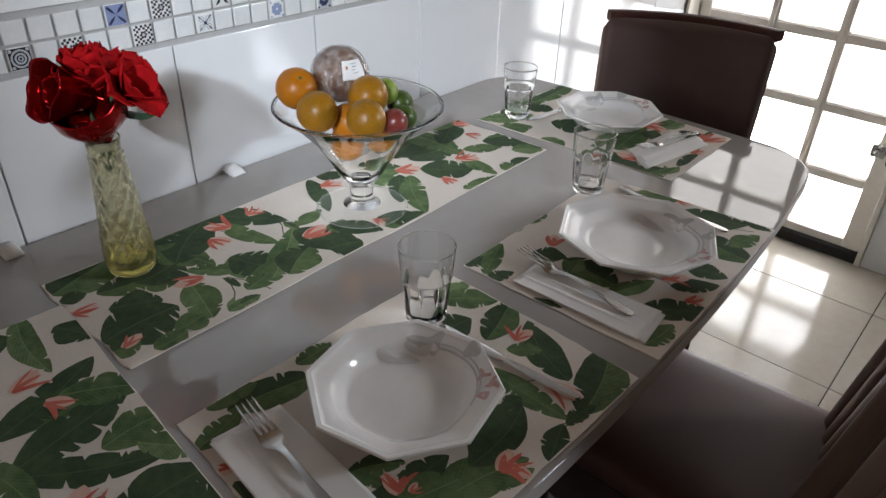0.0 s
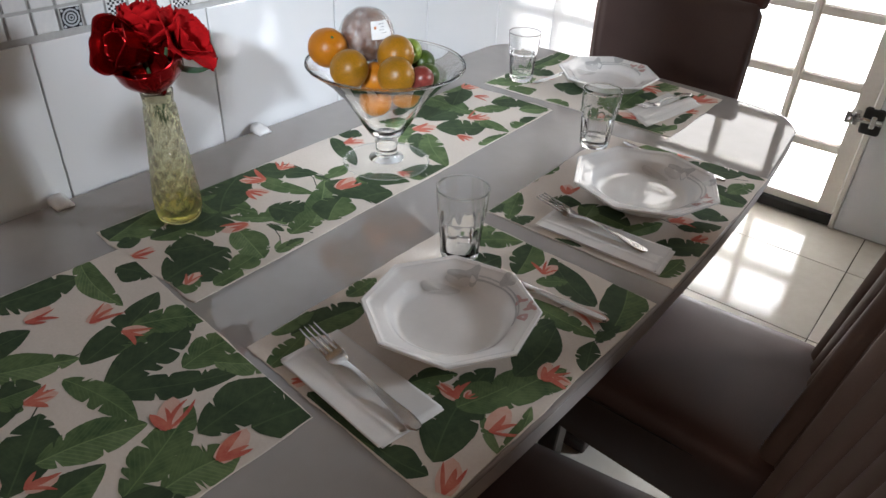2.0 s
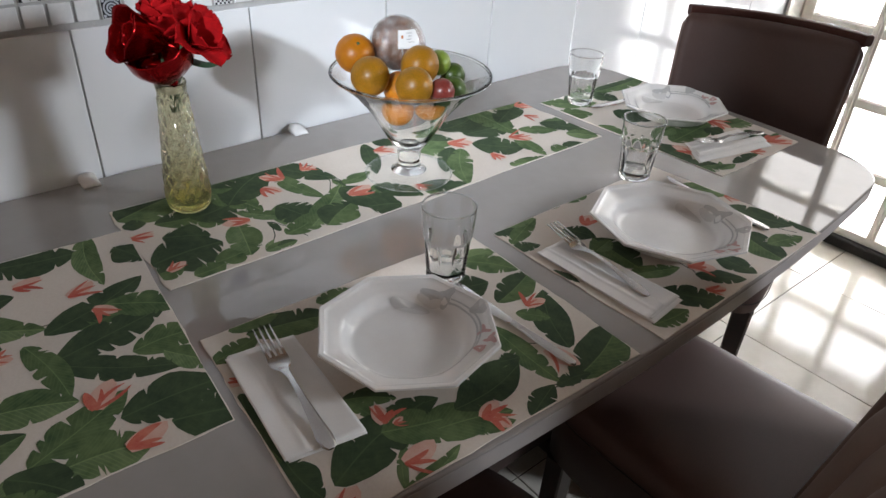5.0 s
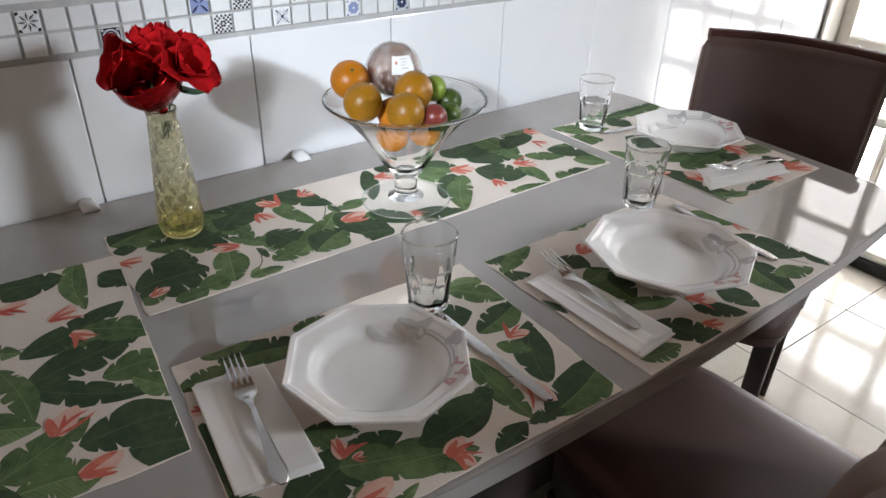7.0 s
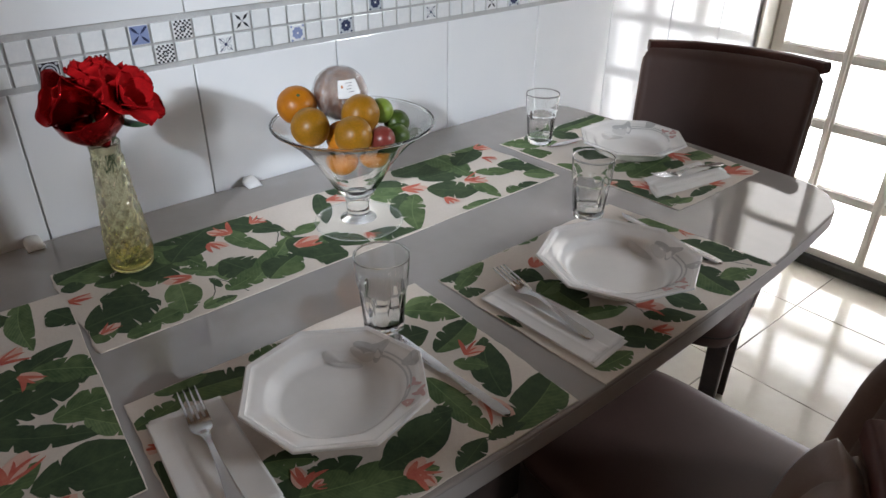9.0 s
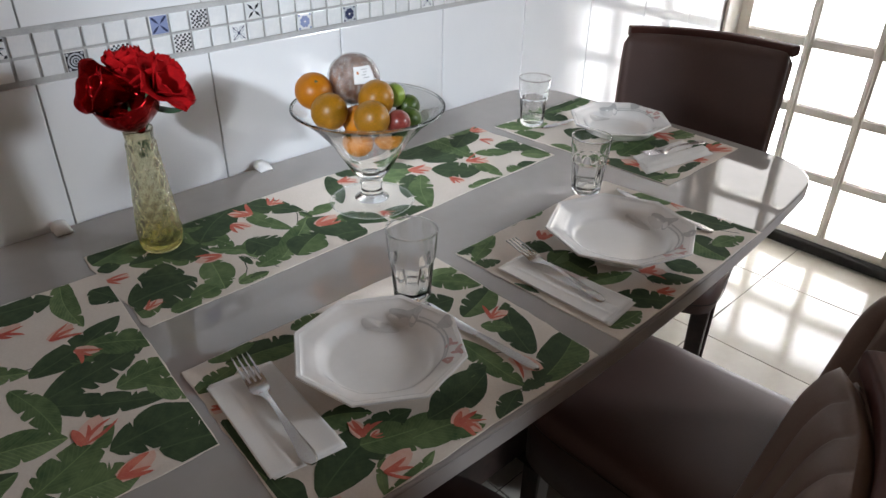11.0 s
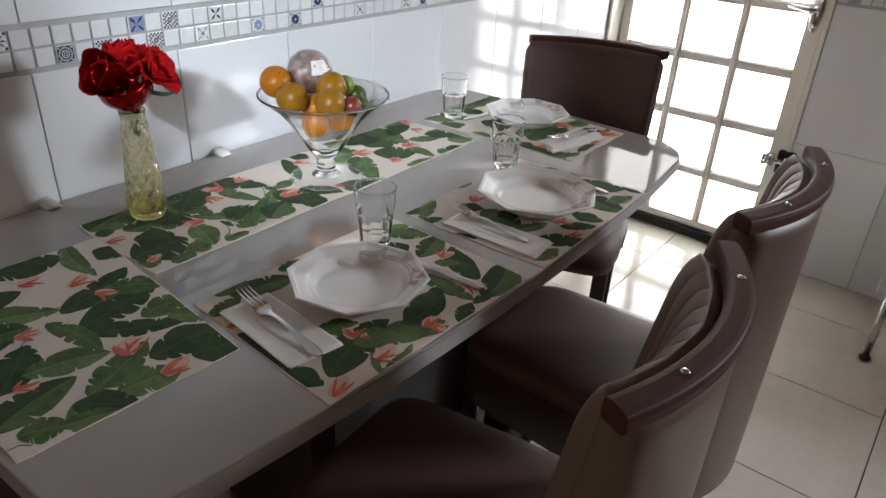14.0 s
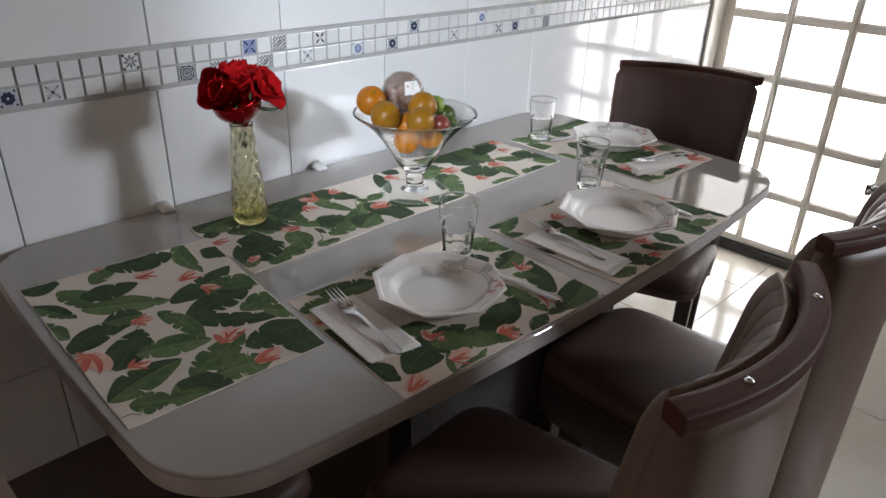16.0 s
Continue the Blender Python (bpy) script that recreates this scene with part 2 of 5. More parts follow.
def cling(name):
    """Crinkled clear film: mostly see-through, with sharp broken glints."""
    n = Nodes(name)
    clear, gloss, mixed = n.tree.nodes.new("ShaderNodeBsdfTransparent"), n.node("ShaderNodeBsdfGlossy", Roughness=0.12), n.node("ShaderNodeMixShader", Fac=0.26)
    b = n.node("ShaderNodeBump", Strength=1.0, Distance=0.006)
    n.link(n.noise(70, 4, rough=0.7), b.inputs["Height"]), n.link(b.outputs[0], gloss.inputs["Normal"])
    n.link(clear.outputs[0], mixed.inputs[1]), n.link(gloss.outputs[0], mixed.inputs[2])
    # bunched creases turn whitish; the streaks also paint in glints missing from the gloss
    white, last = n.node("ShaderNodeBsdfDiffuse", Color=(0.75, 0.73, 0.71, 1)), n.tree.nodes.new("ShaderNodeMixShader")
    n.link(n.ramp(n.noise(62, 5, rough=0.75, stretch=(1, 1, 0.4)), [(0.50, (0, 0, 0)), (0.68, (0.50, 0.50, 0.50))]), last.inputs[0])
    n.link(mixed.outputs[0], last.inputs[1]), n.link(white.outputs[0], last.inputs[2])
    n.link(last.outputs[0], n.tree.nodes["Material Output"].inputs[0])
    return n.mat


solid_glass = true_glass("thick_clear_glass", (0.993, 0.996, 0.994))
clear_walls = wall_glass("thin_clear_glass", (0.975, 0.982, 0.978), (0.975, 0.982, 0.978), 0.1)
yellow_body = wall_glass("relief_yellow_glass", (0.985, 0.968, 0.77), (0.99, 0.982, 0.89), 0.10, 0.85, 0.8)
yellow_solid = true_glass("thick_yellow_glass", (0.98, 0.96, 0.72))
film_mat = cling("cling_film")


def pane_glass():
    n = Nodes("door_pane_glass")
    clear, gloss = n.tree.nodes.new("ShaderNodeBsdfTransparent"), n.node("ShaderNodeBsdfGlossy", Roughness=0.05)
    fres, mixed = n.tree.nodes.new("ShaderNodeLayerWeight"), n.tree.nodes.new("ShaderNodeMixShader")
    n.link(n.ramp(fres.outputs["Facing"], [(0.0, (0.03, 0.03, 0.03)), (0.7, (0.07, 0.07, 0.07)), (1.0, (0.6, 0.6, 0.6))]), mixed.inputs[0]), n.link(clear.outputs[0], mixed.inputs[1]), n.link(gloss.outputs[0], mixed.inputs[2])
    n.link(mixed.outputs[0], n.tree.nodes["Material Output"].inputs[0])
    return n.mat


pane_mat = pane_glass()


def print_leaf(name, dark, light, vein=0.35, rib_gain=1.9):
    """Printed leaf: a pale midrib and side veins that follow the leaf's own coordinates."""
    n = Nodes(name, 0.9)
    uv = n.tree.nodes.new("ShaderNodeUVMap").outputs[0]
    sep = n.tree.nodes.new("ShaderNodeSeparateXYZ")
    n.link(uv, sep.inputs[0])
    side = n.tree.nodes.new("ShaderNodeMath")
    side.operation = "ABSOLUTE"
    n.link(sep.outputs[1], side.inputs[0])
    slant = n.node("ShaderNodeMath")
    slant.operation, slant.inputs[1].default_value = "MULTIPLY_ADD", -0.22
    n.link(side.outputs[0], slant.inputs[0]), n.link(sep.outputs[0], slant.inputs[2])
    saw = n.node("ShaderNodeMath")
    saw.operation, saw.inputs[1].default_value = "MULTIPLY", 95.0
    n.link(slant.outputs[0], saw.inputs[0])
    sine = n.node("ShaderNodeMath")
    sine.operation = "SINE"
    n.link(saw.outputs[0], sine.inputs[0])
    veins = n.ramp(sine.outputs[0], [(0.45, (0, 0, 0)), (1.0, (vein,) * 3)])
    wash = n.mix(0.45, n.noise(22, 3), n.noise(95, 4))
    tone = n.ramp(wash, [(0.36, dark), (0.64, light)])
    tone = n.mix(veins, tone, tuple(min(1, c * 1.5) for c in light))
    rib = n.ramp(side.outputs[0], [(0.0, (1, 1, 1)), (0.055, (0, 0, 0))])
    n.color(n.mix(rib, tone, tuple(min(1, c * rib_gain) for c in light)))
    n.bump(n.noise(9, 2), 0.5, 0.004)
    return n.mat


leaf_dark = print_leaf("dark_printed_leaf", (0.020, 0.042, 0.017), (0.054, 0.090, 0.036), 0.09, 1.25)
leaf_mid = print_leaf("mid_printed_leaf", (0.040, 0.084, 0.028), (0.122, 0.180, 0.068), 0.20, 1.35)
leaf_pale = print_leaf("pale_printed_leaf", (0.070, 0.125, 0.045), (0.170, 0.235, 0.100), 0.28, 1.35)
coral = surface("coral_printed_petal", (0.45, 0.045, 0.028), (0.62, 0.220, 0.150), 45, (0.85, 0.95), 0.4, 0.0005, fine=900).mat
blush = surface("blush_printed_petal", (0.62, 0.34, 0.27), (0.70, 0.50, 0.42), 60, (0.85, 0.95), 0.4, 0.0005, fine=900).mat
twig = surface("dark_printed_stem", (0.020, 0.030, 0.020), (0.05, 0.07, 0.04), 60, (0.85, 0.95), 0.3, 0.0005, fine=900).mat


# ---- mesh helpers ----
def part(name, bm, material, parent, label="", smooth=False, bevel=0.0):
    me = bpy.data.meshes.new(name)
    if smooth:
        for f in bm.faces:
            f.smooth = True
    bm.normal_update()
    bm.to_mesh(me)
    bm.free()
    for m in material if isinstance(material, (list, tuple)) else [material]:
        me.materials.append(m)
    ob = new(name, me)
    ob.parent = parent
    if label:
        tagged(ob, label)
    if bevel:
        mod = ob.modifiers.new("bevel", "BEVEL")
        mod.width, mod.segments, mod.limit_method = bevel, 3, "ANGLE"
    return ob


def thing(name, label, category, group="", at=None, kind=""):
    ob = new(name)
    ob.empty_display_size = 0.05
    if at is not None:
        ob.matrix_world = at
    return tagged(ob, label, category, group, kind)


def box(bm, lo, hi, m=None):
    c, s = [(a + b) / 2 for a, b in zip(lo, hi)], [b - a for a, b in zip(lo, hi)]
    mat = Matrix.Translation(c) @ Matrix.Diagonal((*s, 1))
    return bmesh.ops.create_cube(bm, size=1, matrix=(m @ mat) if m else mat)["verts"]


def boxed(lo, hi, m=None):
    bm = bmesh.new()
    box(bm, lo, hi, m)
    return bm


def bevelled(lo, hi, width, segments=2, m=None):
    bm = boxed(lo, hi)
    bmesh.ops.bevel(bm, geom=bm.edges[:], offset=width, segments=segments, affect="EDGES", profile=0.5)
    if m:
        bmesh.ops.transform(bm, matrix=m, verts=bm.verts)
    return bm


def loft(rings, closed=True, cap=False):
    """A skin over rings of equal length."""
    bm = bmesh.new()
    rows = [[bm.verts.new(p) for p in ring] for ring in rings]
    n = len(rows[0])
    for a, b in zip(rows, rows[1:]):
        for i in range(n if closed else n - 1):
            j = (i + 1) % n
            bm.faces.new((a[i], a[j], b[j], b[i]))
    if cap:
        bm.faces.new(rows[0][::-1]), bm.faces.new(rows[-1])
    bmesh.ops.recalc_face_normals(bm, faces=bm.faces)
    return bm


def lathe(profile, segments=48, wobble=None):
    """Turn (radius, height) pairs round the z axis; the profile runs from axis to axis for a solid body."""
    rings = []
    for k, (r, z) in enumerate(profile):
        ring = []
        for i in range(segments):
            a = 2 * math.pi * i / segments
            rr = r + (wobble(a, z, k) if wobble and r > 0.004 else 0)
            ring.append((rr * math.cos(a), rr * math.sin(a), z))
        rings.append(ring)
    bm = loft(rings, cap=True)
    return bm


def tube(points, radius, segments=8, squash=1.0):
    """A round rod along points; radius: a number or one for each point."""
    pts = [Vector(p) for p in points]
    rings = []
    for k, p in enumerate(pts):
        d = (pts[min(k + 1, len(pts) - 1)] - pts[max(k - 1, 0)]).normalized()
        side = d.cross(Vector((0, 0, 1)))
        side = side.normalized() if side.length > 1e-4 else Vector((1, 0, 0))
        up = side.cross(d)
        r = radius[k] if isinstance(radius, (list, tuple)) else radius
        rings.append([p + r * (math.cos(a) * side + squash * math.sin(a) * up) for a in (2 * math.pi * i / segments for i in range(segments))])
    return loft(rings, cap=True)


TILE_MESHES = {}


def tile_mesh(w, h, depth, edge, mat, key="tile"):
    """A tile in the local x-z plane, its glazed face towards -y at y = 0, with rounded-off edges."""
    name = (round(w, 4), round(h, 4), depth, mat.name, key)
    if name not in TILE_MESHES:
        me = bpy.data.meshes.new(key)
        rect = lambda i, y: [(sx * (w / 2 - i), y, sz * (h / 2 - i)) for sx, sz in ((-1, -1), (1, -1), (1, 1), (-1, 1))]
        v = rect(0, depth) + rect(0, edge * 0.8) + rect(edge * 0.35, edge * 0.25) + rect(edge * 1.3, 0)
        f = [(4 * k + i, 4 * k + (i + 1) % 4, 4 * k + 4 + (i + 1) % 4, 4 * k + 4 + i) for k in range(3) for i in range(4)]
        me.from_pydata(v, [], f + [(12, 13, 14, 15), (3, 2, 1, 0)])
        me.materials.append(mat)
        TILE_MESHES[name] = me
    return TILE_MESHES[name]


def piece(name, me, parent, m):
    ob = new(name, me)
    ob.parent = parent
    ob.matrix_local = m
    return ob

# ---- the room ----
WALL_X, FAR_Y, ROOM_X, NEAR_Y, TOP = -1.13, 2.56, 3.40, -4.20, 2.70
PITCH, FIRST = 0.2792, 0.009          # wall tiles: width with joint, and one joint's place along the wall
COL, COL0 = 0.0346, 0.49              # mosaic columns
ROW_Z = (1.0555, 1.0212)
TURN_LEFT = pose(0, 0, 0, 0, 0, 90)   # glazed face towards +x


def setting(name, label, category):
    return thing(name, label, category, kind="structure")


floor = setting("floor", "polished cream ceramic tile floor with dark joints", "floor")
part("screed", boxed((WALL_X - 0.12, NEAR_Y - 0.1, -0.10), (ROOM_X + 0.1, FAR_Y + 0.09, -0.0035)), floor_grout, floor)
ceiling = tagged(part("ceiling", boxed((WALL_X - 0.12, NEAR_Y - 0.1, TOP), (ROOM_X + 0.1, FAR_Y + 0.12, TOP + 0.1)), ceiling_paint, None), "plain cream plastered ceiling", "ceiling", kind="structure")
wall_left = setting("wall_left", "white glazed tile wall with a two-row mosaic border", "wall")
part("backing", boxed((WALL_X - 0.12, NEAR_Y, -0.003), (WALL_X - 0.0035, FAR_Y + 0.12, TOP)), grout, wall_left)
wall_far = setting("wall_far", "white glazed tile wall beside the glazed door", "wall")
for lo, hi in (((-0.345, 0), (1.25, TOP)), ((1.25, 2.12), (2.30, TOP)), ((1.25, 0), (2.30, 1.13)), ((2.30, 0), (ROOM_X, TOP)), ((WALL_X - 0.0034, 2.16), (-0.345, TOP))):
    part("backing", boxed((lo[0], FAR_Y + 0.0035, lo[1] - 0.003), (hi[0], FAR_Y + 0.12, hi[1])), grout, wall_far)
wall_right = tagged(part("wall_right", boxed((ROOM_X, NEAR_Y, -0.003), (ROOM_X + 0.1, FAR_Y + 0.12, TOP)), plaster, None), "plain tan plastered wall, out of view", "wall", kind="structure")
# closing wall, its opening cut only for the added rear fill
near_bm = bmesh.new()
for lo, hi in (((WALL_X - 0.12, -0.003), (-0.80, TOP)), ((0.60, -0.003), (ROOM_X + 0.1, TOP)), ((-0.80, -0.003), (0.60, 1.10)), ((-0.80, 2.10), (0.60, TOP))):
    box(near_bm, (lo[0], NEAR_Y - 0.1, lo[1]), (hi[0], NEAR_Y, hi[1]))
wall_near = tagged(part("wall_near", near_bm, plaster, None), "plain tan plastered wall, out of view", "wall", kind="structure")

# glowing sheets that stand in for daylight outside the door, dimmer higher up
tagged(part("backdrop", boxed((-3.0, 3.60, -1.6), (0.25, 3.64, 1.22)), low_glow_mat, None), "bright glowing backdrop outside the panes", "backdrop", kind="structure")
tagged(part("backdrop", boxed((-3.0, 3.56, 1.221), (0.25, 3.64, 3.4)), high_glow_mat, None), "dimmer glowing backdrop above the bright one", "backdrop", kind="structure")

# ---- glazed door ----
door = setting("door_1", "cream painted glazed door with small square panes, closed", "door")
DX0, DX1, DZ0, DZ1, DY = -1.112, -0.368, 0.045, 2.12, 2.575
BARS_X, BARS_Z = (-0.855, -0.633), [0.285 + 0.2268 * k for k in range(8)]
PX0, PX1, PZ0, PZ1 = -1.072, -0.424, 0.075, 2.08
for lo, hi in (((DX0, DZ0), (PX0, DZ1)), ((PX1, DZ0), (DX1, DZ1))):
    part("stile", bevelled((lo[0], DY, lo[1]), (hi[0], DY + 0.058, hi[1]), 0.003), door_paint, door)
for z0, z1 in ((DZ0, PZ0), (PZ1, DZ1)):
    part("rail", bevelled((PX0, DY + 0.001, z0), (PX1, DY + 0.057, z1), 0.003), door_paint, door)
for x in BARS_X:
    bar = part("glazing_bar", bevelled((x - 0.0150, DY - 0.004, PZ0), (x + 0.0150, DY + 0.044, PZ1), 0.003), door_paint, door)
    part("bead", bevelled((x - 0.0055, DY - 0.012, PZ0), (x + 0.0055, DY - 0.003, PZ1), 0.002), door_paint, bar)
xs, zs = [PX0, *BARS_X, PX1], [PZ0, *BARS_Z, PZ1]
for z in BARS_Z:
    for a, b in zip(xs, xs[1:]):
        a, b = a - (0.0149 if a == PX0 else 0), b + (0.0149 if b == PX1 else 0)
        bar = part("glazing_bar", bevelled((a + 0.0150, DY - 0.003, z - 0.0150), (b - 0.0150, DY + 0.043, z + 0.0150), 0.003), door_paint, door)
        part("bead", bevelled((a + 0.0150, DY + 0.004, z + 0.0148), (b - 0.0150, DY + 0.036, z + 0.0175), 0.001), door_grime, bar)
for a, b in zip(xs, xs[1:]):
    for c, d in zip(zs, zs[1:]):
        pane = part("pane", boxed((a + 0.006, DY + 0.037, c + 0.006), (b - 0.006, DY + 0.040, d - 0.006)), pane_mat, door)
        pane.visible_shadow = False
part("weather_strip", bevelled((DX0, DY - 0.018, 0.004), (DX1 + 0.01, DY + 0.02, DZ0 - 0.002), 0.006), rubber, door, "black rubber strip along the foot of the door")
jamb = setting("door_frame", "cream painted door frame with worn edges", "door frame")
part("jamb", bevelled((-1.1265, FAR_Y - 0.075, 0), (DX0 - 0.004, DY + 0.065, 2.15), 0.003), door_paint, jamb)
part("jamb", bevelled((DX1 + 0.004, FAR_Y - 0.004, 0), (-0.347, DY + 0.065, 2.15), 0.002), door_paint, jamb)
part("head", bevelled((DX0 - 0.003, FAR_Y - 0.004, DZ1 + 0.004), (DX1 + 0.003, DY + 0.065, 2.158), 0.002), door_paint, jamb)
for z in (0.32, 1.05, 1.80):
    part("hinge", tube([(-1.105, DY - 0.012, z - 0.04), (-1.105, DY - 0.012, z + 0.04)], 0.007, 10), steel, jamb)
# lever handle on an oval plate
handle = part("handle", lathe([(0, 0), (0.021, 0), (0.021, 0.004), (0.017, 0.007), (0, 0.007)], 32), chrome, door, "chrome lever handle on an oval plate", True)
handle.matrix_local = pose(-0.396, DY - 0.001, 0.965, 90) @ Matrix.Diagonal((1, 3.4, 1, 1))
part("lever", tube([(-0.396, DY - 0.006, 0.972), (-0.396, DY - 0.045, 0.972), (-0.402, DY - 0.052, 0.972), (-0.43, DY - 0.054, 0.974), (-0.485, DY - 0.052, 0.980)], [0.008, 0.008, 0.009, 0.008, 0.006], 12), chrome, door, "chrome lever", True)
part("lock_barrel", tube([(-0.396, DY - 0.006, 0.915), (-0.396, DY - 0.016, 0.915)], 0.008, 16), chrome, door, smooth=True)
# bolt lock across stile and frame
bolt = thing("bolt_lock", "black and steel sliding bolt lock on the door stile", "lock", at=pose(-0.360, DY - 0.001, 0.420) @ Matrix.Diagonal((1.25, 1.15, 1.35, 1)))
part("body", bevelled((-0.022, -0.020, -0.034), (0.030, 0, 0.036), 0.008, 3), rubber, bolt, "black lock body")
part("bolt_bar", tube([(-0.062, -0.026, 0.004), (0.03, -0.026, 0.004)], 0.0075, 12), chrome, bolt, "chrome bolt", True)
for dx in (-0.055, -0.035, 0.008):
    part("guide", bevelled((dx - 0.007, -0.036, -0.012), (dx + 0.007, -0.0005, 0.020), 0.003), chrome, bolt)
part("knob", tube([(-0.045, -0.036, 0.004), (-0.045, -0.056, 0.004)], [0.006, 0.008], 12), chrome, bolt, smooth=True)

# ---- table ----
TZ = 0.766


def outline(inset=0.0, n=10):
    x0, x1, y0, y1, r = -1.122 + inset, -0.325 - inset, -0.058 + inset, 1.446 - inset, 0.10
    pts = []
    for cx, cy, a0 in ((x1 - r, y0 + r, -90), (x1 - r, y1 - r, 0), (x0 + r, y1 - r, 90), (x0 + r, y0 + r, 180)):
        for i in range(n + 1):
            a = radians(a0 + 90 * i / n)
            pts.append((cx + r * math.cos(a), cy + r * math.sin(a)))
    out = []
    for (ax, ay), (bx, by) in zip(pts, pts[1:] + pts[:1]):
        steps = 24 if math.hypot(bx - ax, by - ay) > 0.1 else 1
        out += [(ax + (bx - ax) * k / steps, ay + (by - ay) * k / steps) for k in range(steps)]
    # the short ends and the long open side are slightly bowed
    mx, my = (x0 + x1) / 2, (y0 + y1) / 2
    return [(x - 0.085 * (y - my) ** 2 * max(0, min(1, (x - mx) / 0.3)), y + math.copysign(0.012 * max(0, 1 - ((x - mx) / 0.40) ** 2), y - my)) for x, y in out]


def slab(layers):
    bm = loft([[(x, y, z) for x, y in outline(inset)] for inset, z in layers], cap=True)
    return bm


table = thing("dining_table", "grey back-painted glass dining table with rounded corners against the tiled wall", "table")
part("glass_top", slab([(0.0006, TZ - 0.0040), (0.0003, TZ - 0.0034), (0.0006, TZ - 0.0018), (0.0014, TZ - 0.0006), (0.0030, TZ)]), lacquer, table, "glossy grey painted glass top")
part("rim", slab([(0.006, TZ - 0.033), (0.002, TZ - 0.0315), (0.0006, TZ - 0.028), (0.0003, TZ - 0.0041)]), rim_lifted, table, "satin grey rim")
for y in (0.40, 1.06):
    part("panel_leg", bevelled((-0.98, y - 0.03, 0.04), (-0.56, y + 0.03, TZ - 0.033), 0.004), dark_wood, table)
    part("foot", bevelled((-0.95, y - 0.05, 0), (-0.52, y + 0.05, 0.039), 0.006), dark_wood, table)
# dark panel added to hide lit floor, so the space underneath stays black
part("stretcher", bevelled((-0.74, 0.431, 0.05), (-0.70, 1.029, TZ - 0.034), 0.004), dark_wood, table)


def wedge_clip(y):
    ob = thing("wedge_clip", "white plastic wedge clip where the table meets the tiles", "clip", "clips along the wall", pose(WALL_X + 0.006, y, TZ + 0.0005))
    side = [(0, 0), (0.030, 0), (0.031, 0.003), (0.026, 0.008), (0.012, 0.0125), (0.0, 0.0135)]
    bm = loft([[(x, yy * s, z * h) for x, z in side] for yy, s, h in ((-0.0145, 0.97, 0.35), (-0.0125, 1, 0.7), (-0.008, 1, 0.95), (0.0, 1, 1.0), (0.006, 1, 0.95), (0.0105, 1, 0.7), (0.012, 0.97, 0.35))], cap=True)
    part("body", bm, clip_plastic, ob, smooth=True)


wedge_clip(0.262)
wedge_clip(0.632)

# ---- chairs ----
def chair(name, label, m, groove=0.010, pad=None, reach=0.275, low=0.335, lift=0.022, rise=0.040, span=0.178):
    ob = thing(name, label, "chair", "dining chairs", m)

    def back_y(u, z):
        return -0.177 - 0.050 * (1 - u * u) - 0.06 * (z - 0.48)

    def half(z):
        return span - 0.014 + 0.014 * min(1, max(0, (z - 0.40) / 0.45))

    def shell(z0, z1, front, depth, nu=24, nz=26, spread=0.0, heel=0.0, flat=0.0, roll=0.035, channels=False, wide=1.0, corner=0.12):
        """The padded, hollow-curved back: a closed skin with rounded top and sides; spread, heel: how much deeper it is at the foot, in front and behind; flat: how much of the hollow is filled there."""
        rings = []
        for k in range(nz + 1):
            v = k / nz
            z = z0 + (z1 - z0) * v
            pinch = math.sqrt(max(0.0, 1 - max(0, (v - 1 + roll) / roll) ** 2)) * 0.88 + 0.12
            ring = []
            for side in (1, -1):
                for i in range(nu + 1):
                    u = side * (-1 + 2 * i / nu)
                    w = wide * half(z) - 0.012 * (1 - pinch)
                    edge = math.sqrt(max(0.0, 1 - max(0, (abs(u) - 1 + corner) / corner) ** 2)) * 0.85 + 0.15
                    d = depth / 2 * pinch * edge
                    y = back_y(u * wide, z) + front
                    if side > 0:
                        d += (1 - v) * (spread * (0.35 + 0.65 * u * u) + flat * (1 - u * u))
                        if channels:
                            d += groove * (abs(math.sin(math.pi * 4 * u)) ** 0.42 - 0.8) * edge * pinch
                    else:
                        d += heel * (1 - v)
                    ring.append((u * w, y + side * d, z))
            rings.append(ring)
        return loft(rings, cap=True)

    part("backrest", shell(0.34, 0.890 + lift, -0.003, 0.042, nu=40, nz=40, spread=0.055, heel=0.030, corner=0.16), leather_back, ob, "taupe leather-covered curved back", True)
    part("back_pad", shell(0.440, 0.903 + lift, 0.017, 0.046, 112, 40, spread=0.045, flat=0.055, wide=0.96, roll=0.13 if groove > 0 else 0.06, channels=groove > 0), pad or leather_back, ob, "taupe pad stitched in upright channels", True)
    # seat: a domed cushion over an upholstered frame
    rings, deep, mid = [], (reach + 0.185) / 2, (reach - 0.185) / 2
    for z, s in ((low, 0.97), (low + 0.004, 1.0), (0.408 + rise, 1.0), (0.424 + rise, 0.99), (0.436 + rise, 0.965), (0.444 + rise, 0.92), (0.449 + rise, 0.80), (0.452 + rise, 0.55), (0.453 + rise, 0.2)):
        ring = []
        for i in range(48):
            a = 2 * math.pi * i / 48
            c, sn = math.cos(a), math.sin(a)
            e = 0.30
            y = math.copysign(abs(sn) ** e, sn) * deep * s + mid
            x = math.copysign(abs(c) ** e, c) * (0.183 - 0.06 * (y - mid)) * s
            ring.append((x, y, z))
        rings.append(ring)
    part("seat", loft(rings, cap=True), leather, ob, smooth=True)
